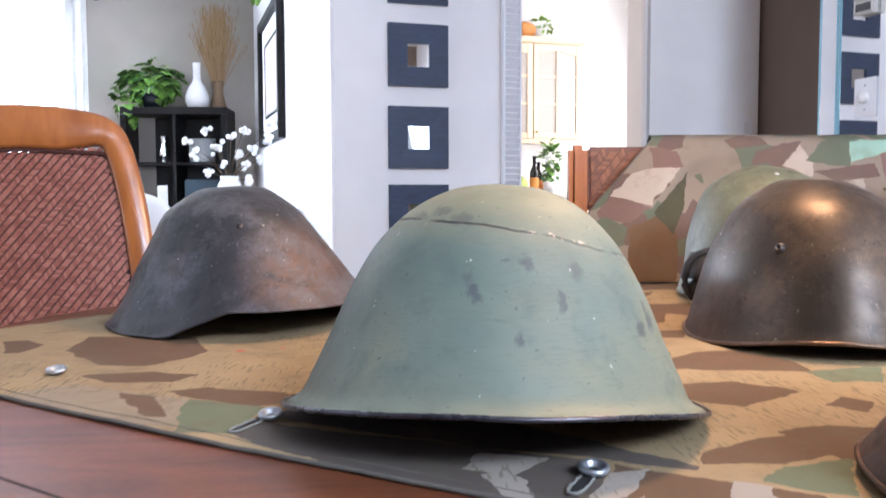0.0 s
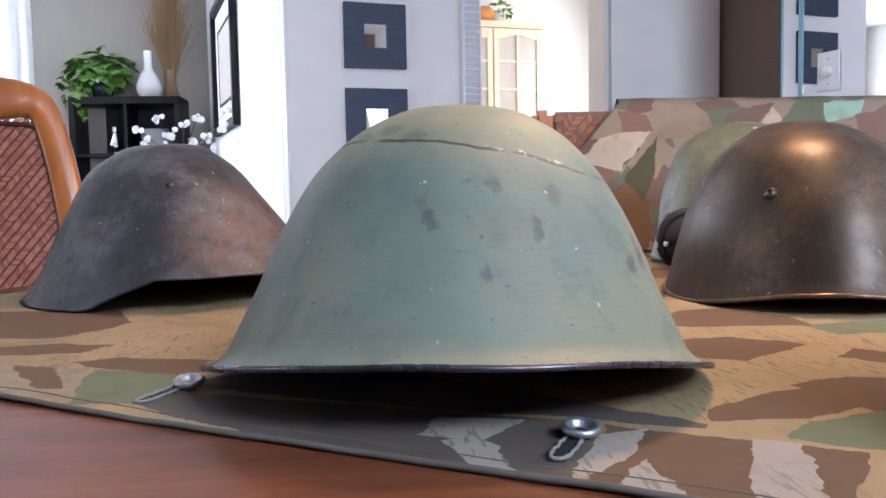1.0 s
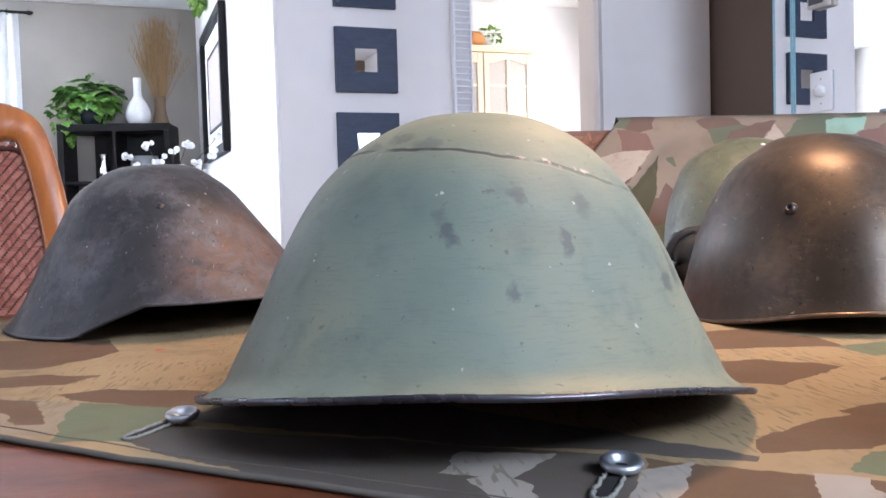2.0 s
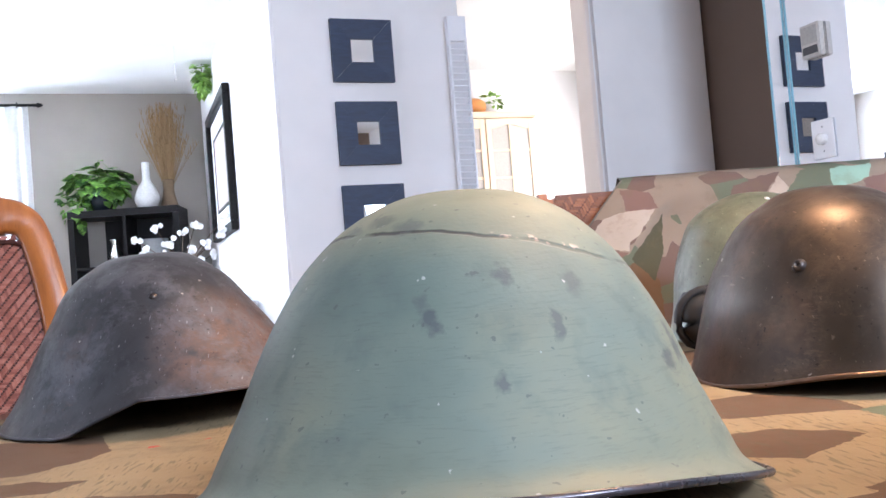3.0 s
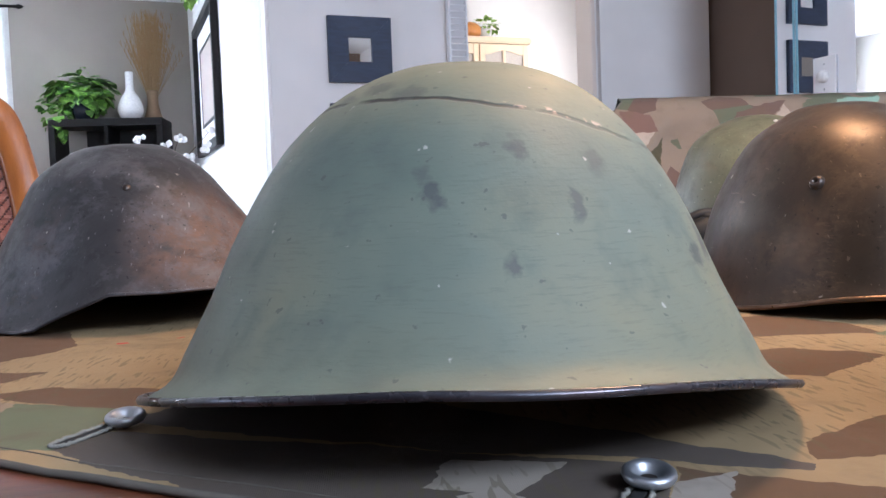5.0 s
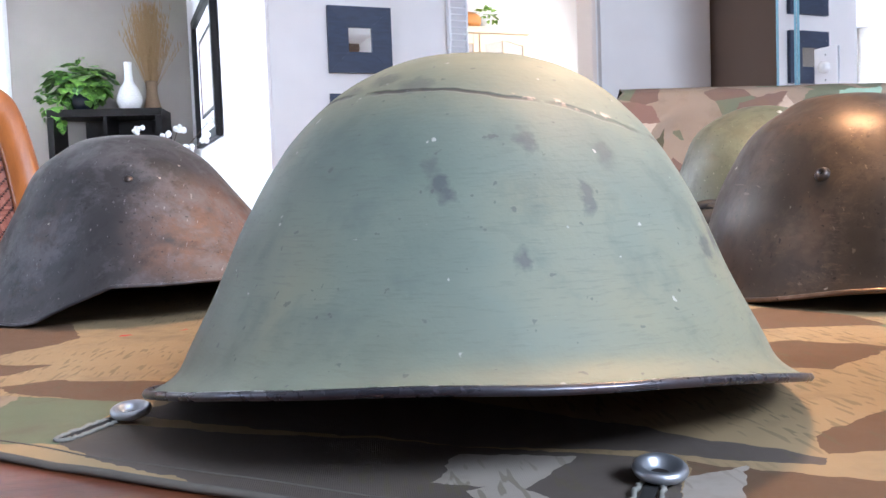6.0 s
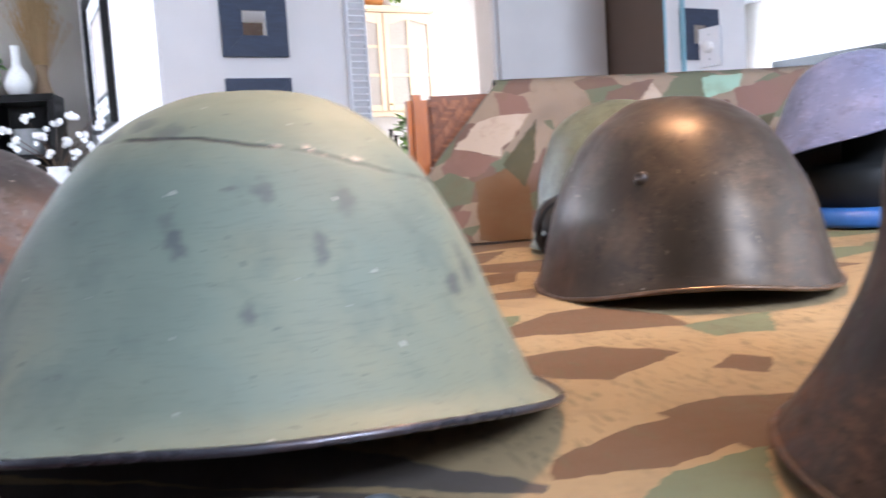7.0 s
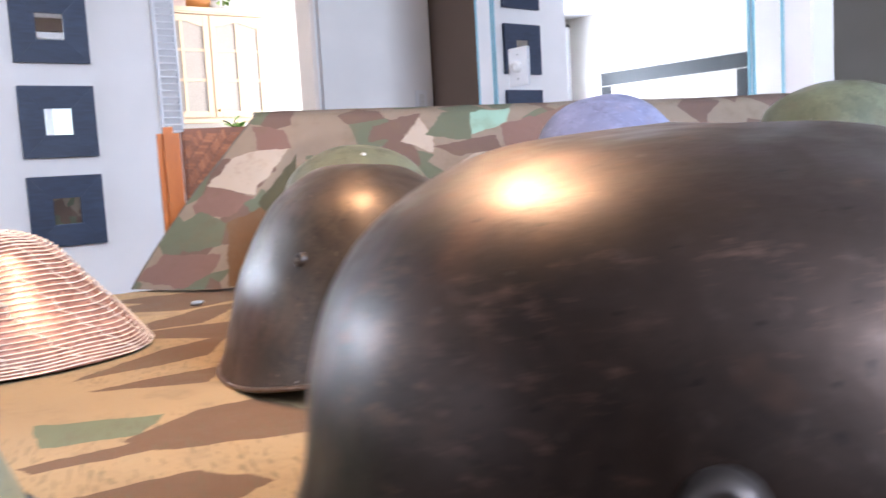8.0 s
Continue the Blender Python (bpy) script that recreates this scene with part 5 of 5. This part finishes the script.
def curtain(u0, u1, label, seed):
    rows = []
    n = int((u1 - u0) / 0.012)
    for j in range(24):
        z = 2.46 - 2.40 * j / 23
        rows.append([Vector((u0 + (u1 - u0) * i / n, FAR_V - 0.09 + 0.030 * math.sin(i * 0.62 + seed) * (0.7 + 0.3 * j / 23), z)) for i in range(n + 1)])
    c = whole("curtain", sheet(rows), SHEER, label, "curtain", ROOM, "living room curtains", smooth=True)
    for i in range(6):
        u = u0 + (u1 - u0) * (i + 0.5) / 6
        part("ring", tube([(u, FAR_V - 0.09 + 0.022 * math.cos(a), 2.47 + 0.022 * math.sin(a)) for a in [k * math.pi / 6 for k in range(12)]], 0.004, 5, True), BLACKIRON, c, "black grommet")
    return c


k = Nodes("white_sheer")
tr = k.n.new("ShaderNodeBsdfTranslucent")
tr.inputs["Color"].default_value = (0.86, 0.87, 0.88, 1)
mx = k.n.new("ShaderNodeMixShader")
mx.inputs[0].default_value = 0.5
k.done(k.ramp(k.noise(40, 3), ((0.45, (0.80, 0.80, 0.81)), (0.55, (0.87, 0.87, 0.87)))), 0.9)
k.l.new(k.bsdf.outputs[0], mx.inputs[1])
k.l.new(tr.outputs[0], mx.inputs[2])
k.l.new(mx.outputs[0], k.n["Material Output"].inputs["Surface"])
SHEER = k.mat
curtain(-1.55, -0.62, "white patterned curtain drawn over the far window", 0.0)
curtain(-3.20, -2.45, "white curtain at the far corner of the room", 1.3)

# cube shelf, set a little across the corner
SHELF_TURN = -14
shelf = thing("cube_shelf", "black-brown open cube shelf against the far wall", "shelf", at(0.02, 7.0, 0, SHELF_TURN))
part("top", boxes((-0.41, -0.02, 1.545, 0.41, 0.37, 1.60), bevel=0.003), BLACKWOOD, shelf)
for x in (-0.41, 0.365):
    part("side", boxes((x, -0.02, 0, x + 0.045, 0.37, 1.543), bevel=0.002), BLACKWOOD, shelf)
part("divider", boxes((-0.012, -0.012, 0.02, 0.012, 0.352, 1.543)), BLACKWOOD, shelf)
for z in (0.02, 0.385, 0.765, 1.148):
    part("board", boxes((-0.363, -0.014, z, -0.014, 0.35, z + 0.022), (0.014, -0.014, z, 0.363, 0.35, z + 0.022)), BLACKWOOD, shelf)
part("back", boxes((-0.363, 0.353, 0.02, 0.363, 0.366, 1.543)), plain("black_shelf_back", (0.010, 0.0095, 0.0095), 0.7), shelf)
on = at(0.02, 7.0, 0, SHELF_TURN)


def shelf_thing(name, label, category, x, y, z):
    return thing(name, label, category, on @ pose(x, y, z))


v = shelf_thing("white_vase", "white bottle-necked ceramic vase", "vase", 0.155, 0.13, 1.60)
part("body", lathe(smooth_rows(((0.0, 0.0), (0.055, 0.0), (0.088, 0.045), (0.093, 0.095), (0.068, 0.165), (0.036, 0.215), (0.030, 0.27), (0.031, 0.355), (0.026, 0.355), (0.02, 0.30)), 4), 32), CERAMIC, v, smooth=True)
v = shelf_thing("grass_vase", "sheaf of dried grass in a slim brown vase", "vase", 0.30, 0.24, 1.60)
part("body", lathe(smooth_rows(((0.0, 0.0), (0.075, 0.0), (0.060, 0.05), (0.042, 0.14), (0.046, 0.22), (0.038, 0.22), (0.03, 0.1)), 4), 24), plain("brown_woven_vase", (0.22, 0.15, 0.09), 0.8), v, smooth=True)
bm = bmesh.new()
rng = random.Random(9)
for i in range(330):
    a, spread, h = rng.uniform(0, 2 * math.pi), abs(rng.gauss(0, 0.085)), rng.uniform(0.50, 0.86)
    tip = Vector((spread * math.cos(a) * 1.15 - 0.01, 0.6 * spread * math.sin(a), h))
    low = Vector((0.02 * math.cos(a), 0.02 * math.sin(a), 0.16))
    mid = low.lerp(tip, 0.55) + Vector((0.01 * math.cos(a), 0, 0.03))
    tube([low, mid, tip], 0.0022, 3, False, bm, 0.0009)
    for q in range(4):
        c = low.lerp(tip, 0.62 + 0.1 * q)
        tube([c, c + Vector((rng.uniform(-.012, .012), rng.uniform(-.01, .01), 0.05))], 0.0042, 3, False, bm, 0.0006)
part("dried_grass", bm, STRAW, v, "straw-coloured dried grass", kind="stuff")
rng = random.Random(3)
bm = foliage(bmesh.new(), rng, 210, (0, 0, 0.20), (0.24, 0.18, 0.15), 0.095, 0.9, 0.2, 1.35)
foliage(bm, rng, 46, (-0.19, -0.05, 0.04), (0.11, 0.10, 0.18), 0.075, 1.0, 0.2, 1.3)
foliage(bm, rng, 5, (-0.02, 0.02, 0.40), (0.05, 0.03, 0.03), 0.07)
tube([(-0.01, 0.02, 0.2), (-0.03, 0.02, 0.34), (-0.01, 0.02, 0.41)], 0.003, 5, False, bm)
potted("pothos_plant", "leafy green pothos trailing from a dark pot", on @ pose(-0.19, 0.13, 1.60), ((0, 0), (0.07, 0), (0.105, 0.13), (0.098, 0.13), (0, 0.11)), DARKPOT, bm, LEAF)

v = shelf_thing("silver_pitcher", "small silver vase with a wavy lip", "vase", -0.105, 0.10, 1.171)
part("body", lathe(smooth_rows(((0.0, 0.0), (0.036, 0.0), (0.030, 0.012), (0.050, 0.06), (0.046, 0.10), (0.026, 0.15), (0.034, 0.20), (0.030, 0.20), (0.02, 0.15)), 4), 24), SILVER, v, smooth=True)
v = shelf_thing("stone_planter", "round grey speckled stoneware planter", "planter", 0.19, 0.12, 1.171)
part("body", lathe(smooth_rows(((0.0, 0.0), (0.085, 0.0), (0.100, 0.03), (0.103, 0.17), (0.095, 0.185), (0.085, 0.17)), 4), 28), GREYSTONE, v, smooth=True)
whole("storage_box", boxes((-0.13, 0.0, 0, 0.13, 0.24, 0.245), bevel=0.006), BLUEBOX, "slate blue storage box on the shelf", "box", on @ pose(0.19, 0.04, 0.788))
whole("white_card", boxes((-0.04, 0.0, 0, 0.04, 0.012, 0.20), bevel=0.002), MATBOARD, "white card standing on the shelf", "card", on @ pose(-0.11, 0.03, 0.788))

# white upholstered armchair in front of the shelf
seat_m = at(-0.28, 5.80, 0, 170)
armchair = thing("armchair", "white upholstered armchair with a rounded back", "armchair", seat_m)
UPHOLSTERY = painted("white_upholstery", (0.80, 0.79, 0.77), 0.9, 0.04, 500, 0.4)
part("base", boxes((-0.36, -0.36, 0.12, 0.36, 0.36, 0.34), bevel=0.03), UPHOLSTERY, armchair, smooth=True)
part("cushion", boxes((-0.25, -0.36, 0.342, 0.25, 0.22, 0.46), bevel=0.035), UPHOLSTERY, armchair, smooth=True)
rows = []
for i in range(25):
    x = -0.36 + 0.72 * i / 24
    top = 0.93 - 0.16 * abs(x / 0.36) ** 3.5
    rows.append([Vector((x, 0.22, 0.342)), Vector((x, 0.25, 0.60)), Vector((x, 0.27, top - 0.05)), Vector((x, 0.30, top)), Vector((x, 0.345, top)), Vector((x, 0.375, top - 0.05)), Vector((x, 0.36, 0.342))])
part("backrest", sheet(rows), UPHOLSTERY, armchair, smooth=True)
for q in (-1, 1):
    part("armrest", boxes((min(q * 0.255, q * 0.36), -0.36, 0.342, max(q * 0.255, q * 0.36), 0.218, 0.62), bevel=0.035), UPHOLSTERY, armchair, smooth=True)
    for y in (-0.30, 0.30):
        part("leg", boxes((q * 0.31 - 0.02, y - 0.02, 0, q * 0.31 + 0.02, y + 0.02, 0.12), bevel=0.003), BLACKWOOD, armchair)

# cotton branches in a jug on a white sideboard
side = thing("sideboard", "low white sideboard by the white wall", "sideboard", at(0.36, 5.35, 0))
part("body", boxes((-0.28, -0.55, 0.08, 0.29, 0.55, 0.80), bevel=0.006), WHITETRIM, side)
part("top", boxes((-0.30, -0.57, 0.802, 0.31, 0.57, 0.835), bevel=0.004), WHITETRIM, side)
for s in (-1, 1):
    part("door", boxes((-0.298, 0.02 if s > 0 else -0.52, 0.12, -0.282, 0.52 if s > 0 else -0.02, 0.77), bevel=0.003), WHITETRIM, side)
for x in (-0.24, 0.25):
    for y in (-0.5, 0.5):
        part("foot", boxes((x - 0.025, y - 0.025, 0, x + 0.025, y + 0.025, 0.078)), WHITETRIM, side)
jug = thing("cotton_branches", "white jug holding bare twigs with white cotton bolls", "flowers", at(0.33, 5.45, 0.835))
part("jug", lathe(smooth_rows(((0.0, 0.0), (0.07, 0.0), (0.085, 0.06), (0.075, 0.13), (0.055, 0.17), (0.06, 0.19), (0.052, 0.19), (0.045, 0.15)), 4), 24), CERAMIC, jug, smooth=True)
rng = random.Random(12)
heads = [(-0.135, 0, 0.470), (0.088, 0, 0.478), (-0.252, 0, 0.410), (0.020, 0.05, 0.455), (-0.06, -0.03, 0.36), (-0.09, 0, 0.375), (0.06, 0.04, 0.35), (-0.20, 0.02, 0.33), (0.15, 0, 0.36), (0.19, 0.05, 0.30), (-0.02, 0, 0.26), (0.10, -0.02, 0.26), (0.24, 0, 0.42), (0.27, 0.03, 0.52), (0.12, -0.04, 0.17), (-0.13, -0.02, 0.22)]
bm = bmesh.new()
for h in heads:
    p = Vector(h)
    tube([(0.01 * h[0], 0.01, 0.15), Vector((0.35 * h[0], 0.3 * h[1], 0.16 + 0.45 * (h[2] - 0.15))), p], 0.0035, 5, False, bm, 0.0018)
part("twigs", bm, TWIG, jug, "thin dark twigs", True)
for h in heads:
    bm = bmesh.new()
    for q in range(5):
        off = Vector((rng.gauss(0, 0.015), rng.gauss(0, 0.012), rng.gauss(0, 0.013)))
        bmesh.ops.create_icosphere(bm, subdivisions=2, radius=rng.uniform(0.013, 0.021), matrix=Matrix.Translation(Vector(h) + off))
    for w in bm.verts:
        w.co += 0.004 * noise.noise_vector(w.co * 70)
    part("cotton_boll", bm, COTTON, jug, smooth=True)

# hanging vine in the corner, pull cord, and the pendant lamp over the table
vine = thing("hanging_plant", "bright green vine hanging from a ceiling hook", "plant", at(0.62, 6.45, 2.36))
bm = foliage(bmesh.new(), random.Random(5), 150, (0.0, 0, 0.10), (0.055, 0.10, 0.13), 0.06, 0.9)
part("leaves", bm, PALELEAF, vine)
part("cord", tube([(0, 0, 0.15), (0, 0, 0.218)], 0.002, 4), TWIG, vine)
cord = thing("pull_cord", "white pull cord with a slim toggle", "pull cord", at(0.405, 6.0, 2.34))
part("toggle", lathe(((0, 0), (0.009, 0.002), (0.007, 0.12), (0, 0.125)), 10), CERAMIC, cord, smooth=True)
part("cord", tube([(0, 0, 0.12), (0, 0, CEIL - 2.342)], 0.0015, 4), CERAMIC, cord)

lampshade = thing("pendant_lamp", "glass pendant lamp hanging over the table", "lamp", pose(bulb.location.x, bulb.location.y, bulb.location.z))
part("shade", lathe(((0.035, 0.20), (0.06, 0.17), (0.14, 0.115), (0.145, 0.110), (0.065, 0.178), (0.035, 0.207)), 28), BRASS, lampshade, smooth=True)
part("stem", tube([(0, 0, 0.20), (0, 0, CEIL - bulb.location.z - 0.003)], 0.006, 8), BLACKIRON, lampshade)

# stands under the two tilted helmets
for m in (pose(0.90, 1.235, TOP + 0.003), pose(1.27, 1.16, TOP + 0.003)):
    st = thing("display_stand", "black round stand with a blue base ring", "stand", m, "helmet stands")
    part("drum", lathe(((0, 0.028), (0.082, 0.028), (0.082, 0.075), (0.075, 0.088), (0.035, 0.092), (0.030, 0.20), (0, 0.225)), 28), BLACKSTRAP, st, smooth=True)
    part("base_ring", lathe(((0, 0), (0.10, 0), (0.104, 0.006), (0.102, 0.022), (0.094, 0.0275), (0, 0.0275)), 28), plain("blue_ring", (0.03, 0.11, 0.36), 0.4), st, "bright blue ring", True)
